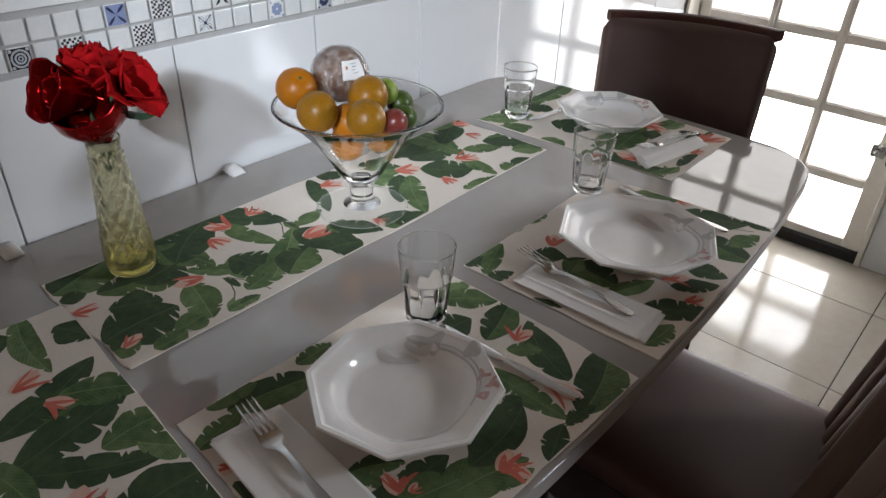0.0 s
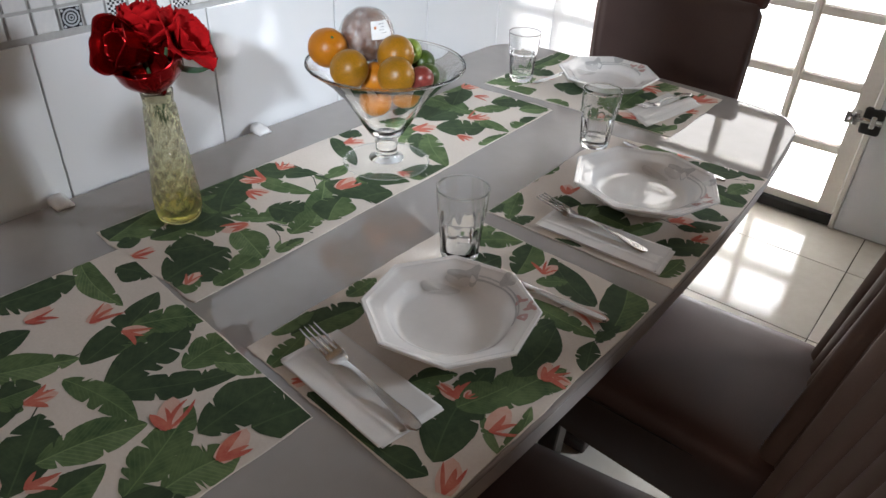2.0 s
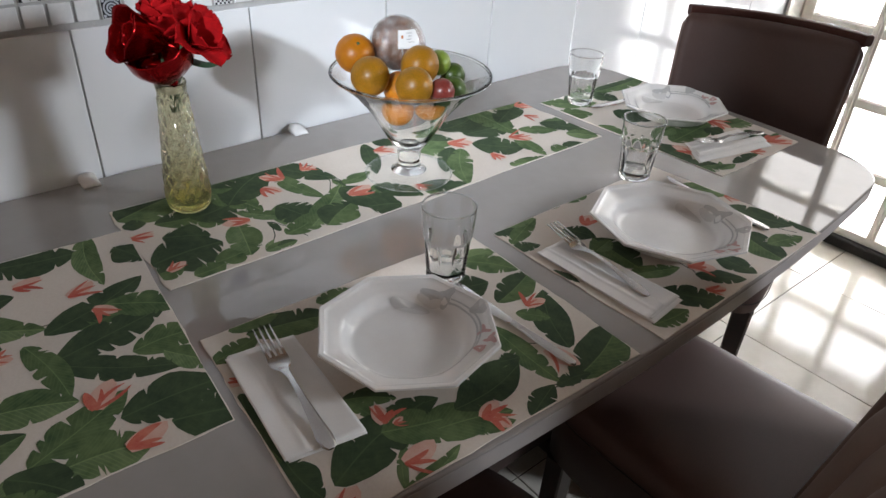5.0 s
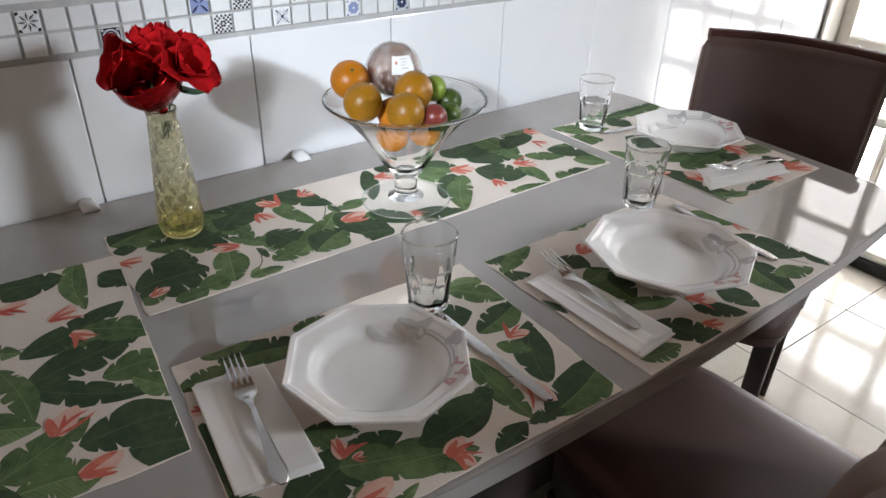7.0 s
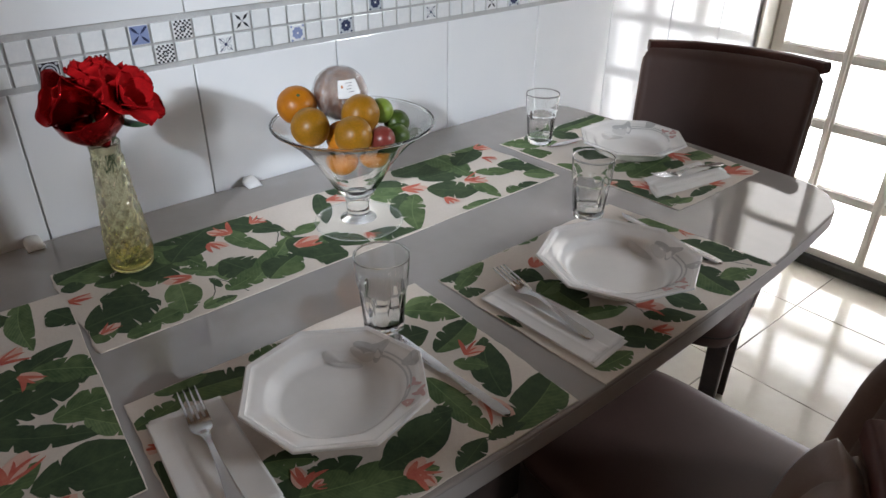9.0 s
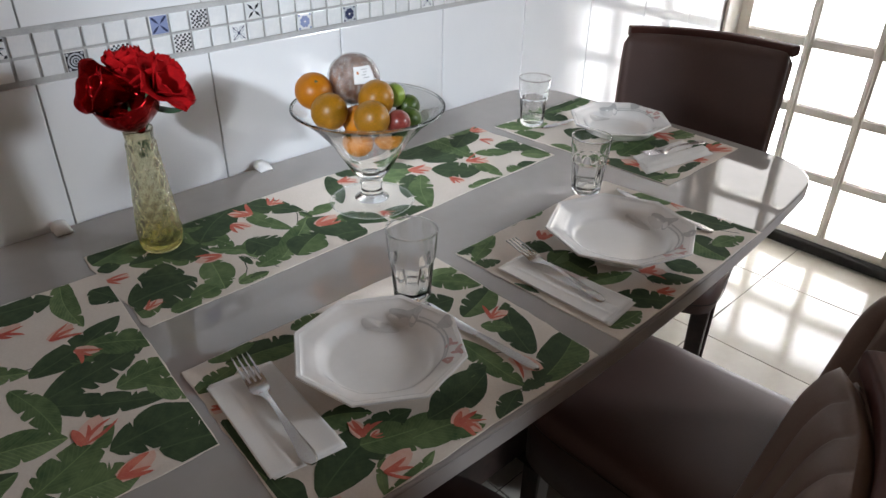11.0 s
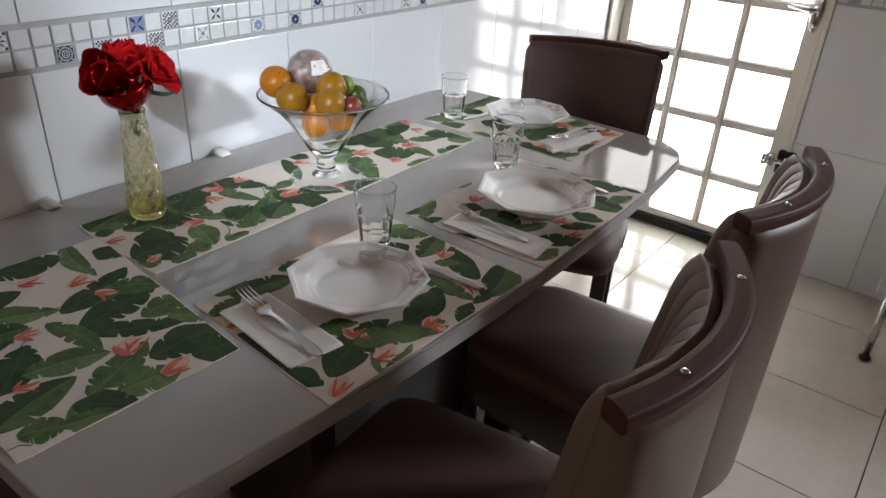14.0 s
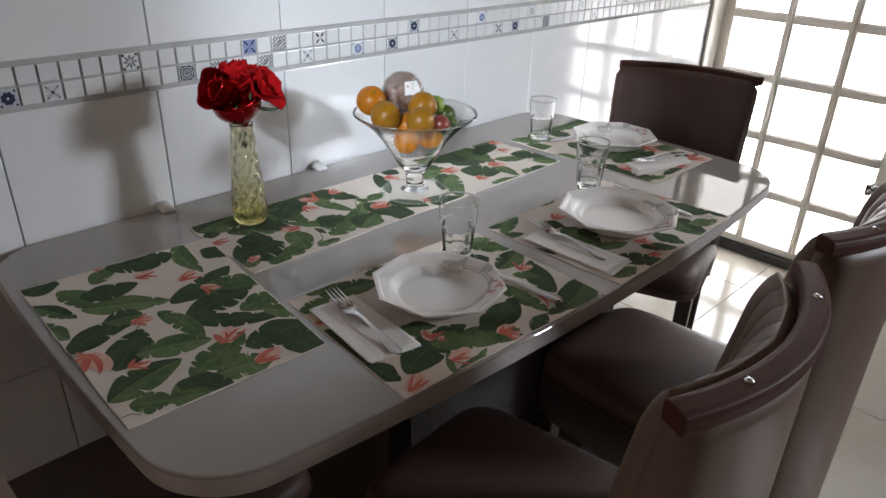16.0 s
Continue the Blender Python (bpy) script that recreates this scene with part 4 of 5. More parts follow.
placemat("table_runner", "long cream table runner printed with banana leaves and coral flowers", RUNNER,
         RUNNER_LEAVES_NEAR + RUNNER_LEAVES_MIDDLE + RUNNER_LEAVES_FAR + RUNNER_LEAVES_LAST, "dddddddmmmmmmdddmdmmddmdmddmddddddmdmdddmdmmmdmdmm", RUNNER_FLOWERS, RUNNER_STEMS, 5, 1.22, 0.0022)

# ---- plates ----
def plate(label, m, radius, deep, heading, soft=1.0):
    """An eight-sided plate with a flat rim, sloping wall and a round well."""
    ob = thing("plate", label, "plate", "octagonal plates", m)
    seg = 64

    def r_at(a, r, octa):
        k = math.cos(math.pi / 8) / math.cos((a % (math.pi / 4)) - math.pi / 8)
        return r * ((1 - octa) + octa * k)

    R, h = radius, deep
    top = [(0.0, 0.006, 0), (0.30, 0.0055, 0), (0.55, 0.0055, 0), (0.595, 0.0068, 0), (0.635, 0.0105, 0.05), (0.675, h * 0.52, 0.15), (0.71, h * 0.66, 0.35), (0.76, h * 0.74, 0.6), (0.88, h * 0.86, 0.95), (0.930, h * 0.915, 1), (0.938, h * 0.955, 1), (0.975, h * 0.985, 1), (0.985, h, 1), (1.0, h * 0.985, 1)]
    low = [(1.0, h - 0.003, 1), (0.97, h * 0.97 - 0.005, 1), (0.78, h * 0.72 - 0.005, 0.6), (0.70, 0.006, 0.1), (0.60, 0.001, 0), (0.57, 0.0, 0), (0.55, 0.002, 0), (0.0, 0.003, 0)]
    rings = []
    for r, z, o in top + low:
        rings.append([(r_at(a, max(r, 0.002) * R, o) * math.cos(a), r_at(a, max(r, 0.002) * R, o) * math.sin(a), z) for a in (2 * math.pi * i / seg for i in range(seg))])
    part("dish", loft(rings, cap=True), porcelain, ob, smooth=False)
    dish_mesh = ob.children[0].data
    for p in dish_mesh.polygons:
        p.use_smooth = True
    dish_mesh.set_sharp_from_angle(angle=radians(38))

    def rim_z(x, y):
        """Height of the glaze over a point of the plate's plan."""
        r, a = math.hypot(x, y), math.atan2(y, x)
        for (r0, z0, o0), (r1, z1, o1) in zip(top, top[1:]):
            s0, s1 = r_at(a, r0 * R, o0), r_at(a, r1 * R, o1)
            if r <= s1:
                return z0 + (z1 - z0) * (r - s0) / (s1 - s0) + 0.0005
        return h + 0.0005

    def spray(pts, mat, name):
        """A printed motif that lies on the glaze: a ring of points filled."""
        bm = bmesh.new()
        for poly in pts:
            c = bm.verts.new((*poly[0], rim_z(*poly[0]) + 0.0003))
            vs = [bm.verts.new((x, y, rim_z(x, y) + 0.0003)) for x, y in poly[1:]]
            for a, b in zip(vs, vs[1:] + vs[:1]):
                bm.faces.new((c, a, b))
        part(name, bm, mat, ob, "faded printed flower sprig")["kind"] = "stuff"

    def blob(a, r, sx, sy, turn, lobes=5, deep=0.12):
        cx, cy = r * R * math.cos(a), r * R * math.sin(a)
        out = [(cx, cy)]
        for i in range(28):
            t = 2 * math.pi * i / 28
            k = 1 + deep * math.cos(lobes * t)
            x, y = sx * k * math.cos(t), sy * k * math.sin(t)
            out.append((cx + x * math.cos(turn) - y * math.sin(turn), cy + x * math.sin(turn) + y * math.cos(turn)))
        return out

    def line(arc, half):
        pts = [(r * R * math.cos(a), r * R * math.sin(a)) for r, a in arc]
        out = []
        for (x0, y0), (x1, y1) in zip(pts, pts[1:]):
            n = Vector((-(y1 - y0), x1 - x0)).normalized() * half
            out.append([((x0 + x1) / 2, (y0 + y1) / 2), (x0 - n.x, y0 - n.y), (x1 - n.x, y1 - n.y), (x1 + n.x, y1 + n.y), (x0 + n.x, y0 + n.y)])
        return out

    a0 = radians(heading)
    spray([blob(a0 + 1.30, 0.56, 0.024, 0.0085, a0 + 2.6, 2, 0.06), blob(a0 + 0.95, 0.66, 0.016, 0.006, a0 + 2.5, 3, 0.10)], plate_pale, "pale_print")
    spray([blob(a0 + 0.74, 0.74, 0.0125, 0.0095, a0 + 0.4, 3, 0.24), blob(a0 + 0.95, 0.71, 0.015, 0.0075, a0 + 2.4, 2, 0.08), blob(a0 + 0.21, 0.86, 0.0115, 0.0095, a0 + 1.0, 3, 0.18)], plate_grey, "grey_print")
    stems = []
    for off, end in ((0.0, -0.78), (0.045, -0.55)):
        stems += line([(0.69 + off + 0.05 * math.sin(math.pi * k / 12), a0 + 0.62 + (end - 0.62) * k / 12) for k in range(13)], 0.0011)
    stems += line([(0.78, a0 + 0.16), (0.80, a0 + 0.20), (0.83, a0 + 0.24)], 0.0007)
    spray(stems, plate_grey, "stem_print")
    pinks = []
    for da, r in ((-0.24, 0.80), (-0.60, 0.79), (-0.42, 0.88)):
        for k in range(3):
            pinks.append(blob(a0 + da + 0.045 * math.cos(2.1 * k), r + 0.03 * math.sin(2.1 * k), 0.0058, 0.0028, 1.1 * k + da * 5, 2, 0.1))
    spray(pinks, plate_pink, "pink_print")
    return ob


plate("white octagonal soup plate with faded flower sprigs on a placemat", pose(-0.500, 0.428, MZ + 0.003, 0, 0, 35.5), 0.108, 0.029, 66 - 35.5)
plate("larger white octagonal dinner plate with faded grey sprigs", pose(-0.473, 0.892, MZ + 0.003, 0, 0, 3.5), 0.120, 0.031, 24 - 3.5)
plate("white octagonal soup plate before the far chair", pose(-0.762, 1.312, MZ + 0.003, 0, 0, 22), 0.110, 0.031, 92 - 22)


# ---- tumblers ----
def creased(ob, degrees=24):
    ob.data.set_sharp_from_angle(angle=radians(degrees))
    return ob


def lathe_open(profile, segments, wobble=None):
    """A turned skin between two ends of a profile that stays clear of the axis."""
    rings = []
    for k, (r, z) in enumerate(profile):
        rings.append([((r + (wobble(a, z, k) if wobble else 0)) * math.cos(a), (r + (wobble(a, z, k) if wobble else 0)) * math.sin(a), z) for a in (2 * math.pi * i / segments for i in range(segments))])
    return loft(rings)


def ring_mesh(radius, z, r, segments=64):
    return lathe_open([(radius + r * math.cos(b), z + r * math.sin(b)) for b in (2 * math.pi * k / 10 for k in range(11))], segments)


def tumbler(m):
    ob = thing("tumbler", "clear faceted glass tumbler standing on the table", "glass", "tumblers", m)

    def facets(a, z, k):
        if 0.012 < z < 0.064 and k < 16:
            return -0.0016 * (abs(math.cos(5 * a)) ** 3) * min(1, (0.066 - z) / 0.01, (z - 0.008) / 0.01)
        return 0

    outer = [(0.0266, 0.0125), (0.0272, 0.016), (0.0282, 0.028), (0.0292, 0.040), (0.0302, 0.052), (0.0310, 0.060), (0.0322, 0.064), (0.0328, 0.066), (0.0336, 0.080), (0.0348, 0.098), (0.0352, 0.1042), (0.03525, 0.1048), (0.0350, 0.1056)]
    inner = [(0.0341, 0.1056), (0.03385, 0.1048), (0.0338, 0.1042), (0.0335, 0.098), (0.0324, 0.085), (0.0312, 0.066), (0.0284, 0.045), (0.0262, 0.025), (0.0240, 0.016), (0.0235, 0.0125)]
    lip = part("lip", ring_mesh(0.0346, 0.1066, 0.0008), solid_glass, ob, smooth=True)
    wall = part("wall", lathe([(0.0, 0.0128)] + outer + inner[:-1] + [(0.0, 0.0150)], 60, facets), solid_glass, ob, smooth=True)
    wall.data.set_sharp_from_angle(angle=radians(40))
    base = part("base", lathe([(0.0, 0.0008), (0.014, 0.0008), (0.020, 0.0), (0.024, 0.0), (0.0262, 0.002), (0.0268, 0.006), (0.0266, 0.0120), (0.0235, 0.0122), (0.018, 0.0100), (0.010, 0.0085), (0.0, 0.008)], 60,
                              lambda a, z, k: -0.0010 * abs(math.cos(5 * a)) ** 3), solid_glass, ob, "thick glass base", True)
    for p in (wall, base, lip):
        p.visible_shadow = False
    return ob


for x, y in ((-0.586, 0.556), (-0.627, 1.012), (-0.920, 1.206)):
    tumbler(pose(x, y, MZ + 0.0013, 0, 0, 40 * x))

# ---- fruit bowl ----
BX, BY = -0.857, 0.699
bowl = thing("fruit_bowl", "clear glass footed fruit bowl on the table runner", "bowl", at=pose(BX, BY, MZ + 0.0013))
cup_out = [(0.0, 0.0462), (0.0205, 0.0464), (0.024, 0.049), (0.030, 0.056), (0.041, 0.073), (0.054, 0.095), (0.072, 0.122), (0.098, 0.150), (0.123, 0.169), (0.1268, 0.1722)]
cup_in = [(0.1225, 0.1722), (0.096, 0.1535), (0.069, 0.1255), (0.050, 0.098), (0.036, 0.074), (0.024, 0.060), (0.012, 0.054), (0.0, 0.053)]
bowl_parts = [creased(part("cup", lathe(cup_out + cup_in, 72), solid_glass, bowl, smooth=True), 35),
              part("rim", ring_mesh(0.1252, 0.1735, 0.0024, 96), solid_glass, bowl, "rounded glass rim", True),
              part("stem", lathe([(0.0, 0.0078), (0.030, 0.0080), (0.0215, 0.012), (0.0190, 0.018), (0.0182, 0.025), (0.0190, 0.034), (0.0203, 0.0458), (0.0, 0.0459)], 64), solid_glass, bowl, "solid glass stem", True),
              part("foot", lathe([(0.0, 0.0), (0.070, 0.0), (0.0722, 0.0012), (0.0722, 0.0030), (0.070, 0.0045), (0.045, 0.0062), (0.030, 0.0075), (0.0, 0.0076)], 72), clear_walls, bowl, "flat glass foot", True),
              part("foot_edge", ring_mesh(0.0722, 0.0021, 0.0016, 96), solid_glass, bowl, smooth=True)]
for p in bowl_parts:
    p.visible_shadow = False


def fruit(name, label, category, at, r, mat, squash=0.92, turn=(0, 0, 0), stalk=True):
    ob = thing(name, label, category, "fruit in the bowl", pose(*at, *turn))
    rings = []
    n = 22
    for k in range(n + 1):
        p = math.pi * k / n
        rr, z = r * math.sin(p), -r * squash * math.cos(p)
        dimple = (0.10 if stalk else 0.015) * r * math.exp(-((math.pi - p) / 0.22) ** 2)
        ring = []
        for i in range(30):
            a = 2 * math.pi * i / 30
            w = 1 + 0.018 * noise.noise((math.cos(a) * 2 + at[0] * 90, math.sin(a) * 2, p * 2))
            ring.append((max(rr, 0.0004) * w * math.cos(a), max(rr, 0.0004) * w * math.sin(a), z - dimple))
        rings.append(ring)
    part("flesh", loft(rings, cap=True), mat, ob, smooth=True)
    if stalk:
        part("stalk", lathe([(0, 0), (0.0022, 0), (0.0026, 0.0008), (0.0014, 0.0016), (0, 0.0016)], 10), leaf_fabric, ob).matrix_local = pose(0, 0, r * squash * 0.90)
    return ob


fruit("orange", "ripe orange with a small stem dimple on top of the bowl", "orange", (-0.931, 0.645, 0.960), 0.0312, orange_peel, 0.95, (38, 10, 60))
fruit("orange", "greenish orange leaning on the bowl rim", "orange", (-0.870, 0.631, 0.944), 0.0300, yellow_peel, 0.95, (70, 20, 10), False)
fruit("orange", "orange at the crown of the fruit pile", "orange", (-0.839, 0.702, 0.957), 0.0315, yellow_peel, 0.92, (20, -75, 10), False)
fruit("orange", "yellow-orange fruit at the bowl's front rim", "orange", (-0.804, 0.665, 0.942), 0.0285, yellow_peel, 0.95, (60, 40, 10), False)
fruit("orange", "orange half hidden inside the bowl", "orange", (-0.862, 0.682, 0.918), 0.0270, orange_peel, 0.95, (0, 30, 0), False)
fruit("orange", "orange deep in the bowl", "orange", (-0.834, 0.722, 0.897), 0.0290, orange_peel, 0.95, (30, 0, 0), False)
fruit("orange", "orange deep in the bowl", "orange", (-0.889, 0.712, 0.899), 0.0290, yellow_peel, 0.95, (30, 0, 50), False)
fruit("orange", "orange at the bottom of the bowl", "orange", (-0.858, 0.676, 0.889), 0.0270, orange_peel, 0.95, (80, 0, 0), False)
fruit("lime", "small dark green lime among oranges", "lime", (-0.843, 0.773, 0.928), 0.0205, lime_peel, 1.12, (70, 0, 30), False)
fruit("lime", "dark green lime by the bowl rim", "lime", (-0.814, 0.752, 0.918), 0.0195, lime_peel, 1.15, (60, 30, 0), False)
fruit("lime", "pale green lime behind an orange", "lime", (-0.850, 0.748, 0.951), 0.0200, pale_lime, 1.05, (30, 60, 0), False)
fruit("plum", "dusky red plum at the bowl rim", "plum", (-0.789, 0.706, 0.931), 0.0195, plum_skin, 1.05, (80, 0, 60), False)

# a round cake in cling film with a paper label
cake = thing("wrapped_cake", "round brown cake wrapped in clear film with a paper label", "cake", at=pose(-0.912, 0.713, 0.971))
rings = []
for k in range(29):
    p = math.pi * k / 28
    ring = []
    for i in range(44):
        a = 2 * math.pi * i / 44
        q = (math.sin(p) * math.cos(a), math.sin(p) * math.sin(a), -math.cos(p))
        r = 0.0412 * (1 + 0.05 * noise.noise(Vector(q) * 2.6) + 0.02 * noise.noise(Vector(q) * 8))
        ring.append(tuple(r * max(abs(v), 1e-4) * (1 if v >= 0 else -1) for v in q))
    rings.append(ring)
part("crust", loft(rings, cap=True), cake_crust, cake, smooth=True)
part("film", lathe([(0.0440 * math.sin(math.pi * k / 24), -0.0440 * math.cos(math.pi * k / 24)) for k in range(25)], 72,
           lambda a, z, k: 0.0016 * noise.noise((math.cos(a) * 9, math.sin(a) * 9, z * 260)) + 0.0008 * math.sin(19 * a - z * 420)), film_mat, cake, "clear cling film", True)


def label_patch(a0, a1, p0, p1, r, mat, name, parent):
    bm = loft([[(r * math.cos(p) * math.cos(a), r * math.cos(p) * math.sin(a), r * math.sin(p)) for a in (a0 + (a1 - a0) * i / 8 for i in range(9))] for p in (p0 + (p1 - p0) * k / 6 for k in range(7))], closed=False)
    return part(name, bm, mat, parent, smooth=True)


sticker = label_patch(-0.62, 0.22, 0.10, 0.72, 0.0458, label_paper, "label", cake)
label_patch(-0.50, -0.42, 0.44, 0.54, 0.0461, label_ink, "mark", sticker)
for k in range(4):
    label_patch(-0.30 + 0.06 * (k % 2), -0.02 - 0.05 * (k % 3), 0.60 - k * 0.10, 0.615 - k * 0.10, 0.0461, label_dark, "text_bar", sticker)

# ---- vase with flowers ----
vase = thing("vase", "pale yellow glass vase with diamond relief", "vase", at=pose(-0.952, 0.359, MZ + 0.0013))


def diamonds(a, z, k):
    if 0.012 < z < 0.172 and k < 82:
        return 0.0018 * (1 - 2.4 * min(abs(math.sin(5 * a + z * 110)), abs(math.sin(5 * a - z * 110))))
    return 0


shape = [(0.0, 0.027), (0.004, 0.0298), (0.012, 0.0312), (0.03, 0.0318), (0.05, 0.0306), (0.08, 0.0278), (0.11, 0.0250), (0.14, 0.0222), (0.165, 0.0204), (0.178, 0.0198), (0.186, 0.0206), (0.192, 0.0214)]


def vase_r(z):
    for (z0, r0), (z1, r1) in zip(shape, shape[1:]):
        if z <= z1:
            return r0 + (r1 - r0) * (z - z0) / (z1 - z0)
    return shape[-1][1]


prof = [(vase_r(0.014 + 0.178 * k / 80), 0.014 + 0.178 * k / 80) for k in range(81)] + [(0.0207, 0.1938)] + [(vase_r(z) - 0.0026, z) for z in (0.191, 0.17, 0.14, 0.11, 0.08, 0.05, 0.03, 0.0145)]
part("glass_body", lathe([(0.0, 0.0142)] + prof + [(0.0, 0.0165)], 100, diamonds), yellow_body, vase, smooth=True)
part("base", lathe([(0.0, 0.001), (0.02, 0.001), (0.026, 0.0), (0.0298, 0.004), (0.0308, 0.0135), (0.027, 0.0138), (0.014, 0.011), (0.0, 0.010)], 60), yellow_solid, vase, "thick yellow glass base", True)

flowers = thing("artificial_flowers", "red foil and fabric flowers standing in the glass vase", "flowers", at=pose(-0.952, 0.359, MZ + 0.0013))


def petal(length, width, cup, ruffle, seed, nu=12, nv=12, curl=0.5):
    """A petal that grows along +z from its foot and leans back along +y."""
    rng = random.Random(seed)
    ph = rng.uniform(0, 6)
    rings = []
    for j in range(nv + 1):
        v = j / nv
        w = width * (0.25 + 0.75 * math.sin(math.pi * min(0.94, 0.12 + v * 0.68)) ** 0.8)
        if v > 0.8:
            w *= math.sqrt(max(0.02, 1 - ((v - 0.8) / 0.215) ** 2))
        lean = curl * v * v
        row = []
        for i in range(nu + 1):
            u = -1 + 2 * i / nu
            y = length * v * math.sin(lean) - cup * width * (1 - u * u) * 0 + cup * width * (-(u * u)) * (1 - 0.3 * v)
            edge = ruffle * v * v * (math.sin(5 * u + ph) + 0.6 * math.sin(11 * u + 2 * ph)) * width
            notch = ruffle * 0.9 * length * v ** 6 * math.sin(9 * u + 3 * ph)
            row.append((u * w / 2, y + edge, length * v * math.cos(lean) - abs(edge) * 0.3 + notch))
        rings.append(row)
    return loft(rings, closed=False)


def bloom(name, label, at, axis, mat, rings_spec, seed, ruffle, thick=0.0006):
    ob = part(name, lathe([(0, -0.006), (0.006, -0.004), (0.007, 0.002), (0.004, 0.008), (0, 0.009)], 12), mat, flowers, label, True)
    ob.matrix_local = Matrix.Translation([a - b for a, b in zip(at, (-0.952, 0.359, MZ + 0.0013))]) @ Vector(axis).to_track_quat("Z", "Y").to_matrix().to_4x4()
    k = 0
    for count, length, width, lean, cup, curl, start in rings_spec:
        for i in range(count):
            p = part("petal", petal(length, width, cup, ruffle, seed + k, curl=curl), mat, ob, smooth=True)
            mod = p.modifiers.new("thickness", "SOLIDIFY")
            mod.thickness = thick
            rng = random.Random(seed * 7 + k)
            p.matrix_local = pose(0, 0, 0, 0, 0, start + 360 * i / count + rng.uniform(-9, 9)) @ pose(0, 0.004, 0) @ pose(0, 0, 0, -lean + rng.uniform(-8, 8))
            k += 1
    return ob


def foil_cup(label, at, axis, height, radius, lobes, seed, flare=0.25):
    """A cup of smooth foil petals: broad lobes with wavy, dark-edged rims and soft creases between them."""
    ob = part("foil_rose", lathe([(0, -0.008), (0.006, -0.006), (0.008, 0.0), (0.005, 0.004), (0, 0.005)], 12), foil_red, flowers, label, True)
    ob.matrix_local = Matrix.Translation([a - b for a, b in zip(at, (-0.952, 0.359, MZ + 0.0013))]) @ Vector(axis).to_track_quat("Z", "Y").to_matrix().to_4x4()
    rng = random.Random(seed)
    for tier, (h, r, n) in enumerate(((height, radius, lobes), (height * 0.80, radius * 0.55, 3))):
        for k in range(n):
            a0 = 2 * math.pi * (k + 0.4 * tier) / n + rng.uniform(-0.15, 0.15)
            span = 2 * math.pi / n * 0.62
            dent, ph = rng.uniform(0.02, 0.06), rng.uniform(0, 6)
            rings = []
            for j in range(15):
                v = j / 14
                row = []
                for i in range(25):
                    u = -1 + i / 12
                    a = a0 + span * u * (0.55 + 0.45 * v ** 0.5)
                    top = h * (1 - 0.20 * abs(u) ** 3 + 0.035 * math.sin(7 * u + ph))
                    belly = math.sin(math.pi / 2 * min(1, v * 1.25)) ** 0.8
                    rr = r * (0.10 + 0.82 * belly + flare * max(0, v - 0.75) ** 1.2) * (1 - dent * math.cos(3.2 * u + ph) * v) + 0.0012 * (k % 2)
                    row.append((rr * math.cos(a), rr * math.sin(a), top * v))
                rings.append(row)
            p = part("petal", loft(rings, closed=False), foil_red, ob, smooth=True)
            p.modifiers.new("thickness", "SOLIDIFY").thickness = 0.0005
    return ob


foil_cup("shiny red foil rose above the vase neck", (-0.938, 0.358, 0.966), (0.08, -0.30, 0.92), 0.052, 0.045, 4, 11)
foil_cup("shiny red foil rose opening to one side", (-0.959, 0.364, 1.008), (0.05, -0.90, 0.40), 0.064, 0.032, 3, 31, 1.1)
bloom("fabric_peony", "red ruffled fabric peony with notched petals", (-0.966, 0.371, 1.012), (-0.10, 0.05, 1.0), petal_red, [(6, 0.052, 0.052, 50, 0.16, 0.1, 0), (5, 0.058, 0.048, 30, 0.18, 0.1, 30), (4, 0.058, 0.040, 14, 0.2, 0.1, 5), (3, 0.052, 0.030, 5, 0.2, 0.1, 30)], 51, 0.060)
bloom("fabric_lily", "red fabric flower with broad open petals", (-0.938, 0.390, 1.012), (0.62, 0.40, 0.55), petal_red, [(5, 0.052, 0.046, 50, 0.16, 0.25, 20), (4, 0.046, 0.038, 26, 0.2, 0.15, 0)], 81, 0.030)
lf = part("leaf", petal(0.052, 0.024, 0.12, 0.02, 200, curl=0.25), leaf_fabric, flowers, "green fabric leaf", True)
lf.modifiers.new("thickness", "SOLIDIFY").thickness = 0.0006
lf.matrix_local = Matrix.Translation((0.012, 0.016, 0.230)) @ Vector((0.026, 0.034, -0.020)).to_track_quat("Z", "Y").to_matrix().to_4x4()
for dx, dy, tx, ty in ((-0.004, 0.0, -0.004, -0.006), (0.004, 0.002, 0.018, 0.034), (0.0, 0.005, 0.0, 0.026)):
    part("stem", tube([(dx, dy, 0.148), (dx * 1.4, dy, 0.16), (dx * 2, dy * 2, 0.185), (tx * 0.6, ty * 0.6, 0.215), (tx, ty, 0.244)], 0.0026, 8), leaf_fabric, flowers, smooth=True)
part("wrap", lathe([(0.0, 0.176), (0.0130, 0.178), (0.0145, 0.190), (0.0140, 0.202), (0.010, 0.208), (0.0, 0.213)], 24, lambda a, z, k: 0.0012 * math.sin(6 * a)), stem_wrap, flowers, "white wrapping round the stems", True)


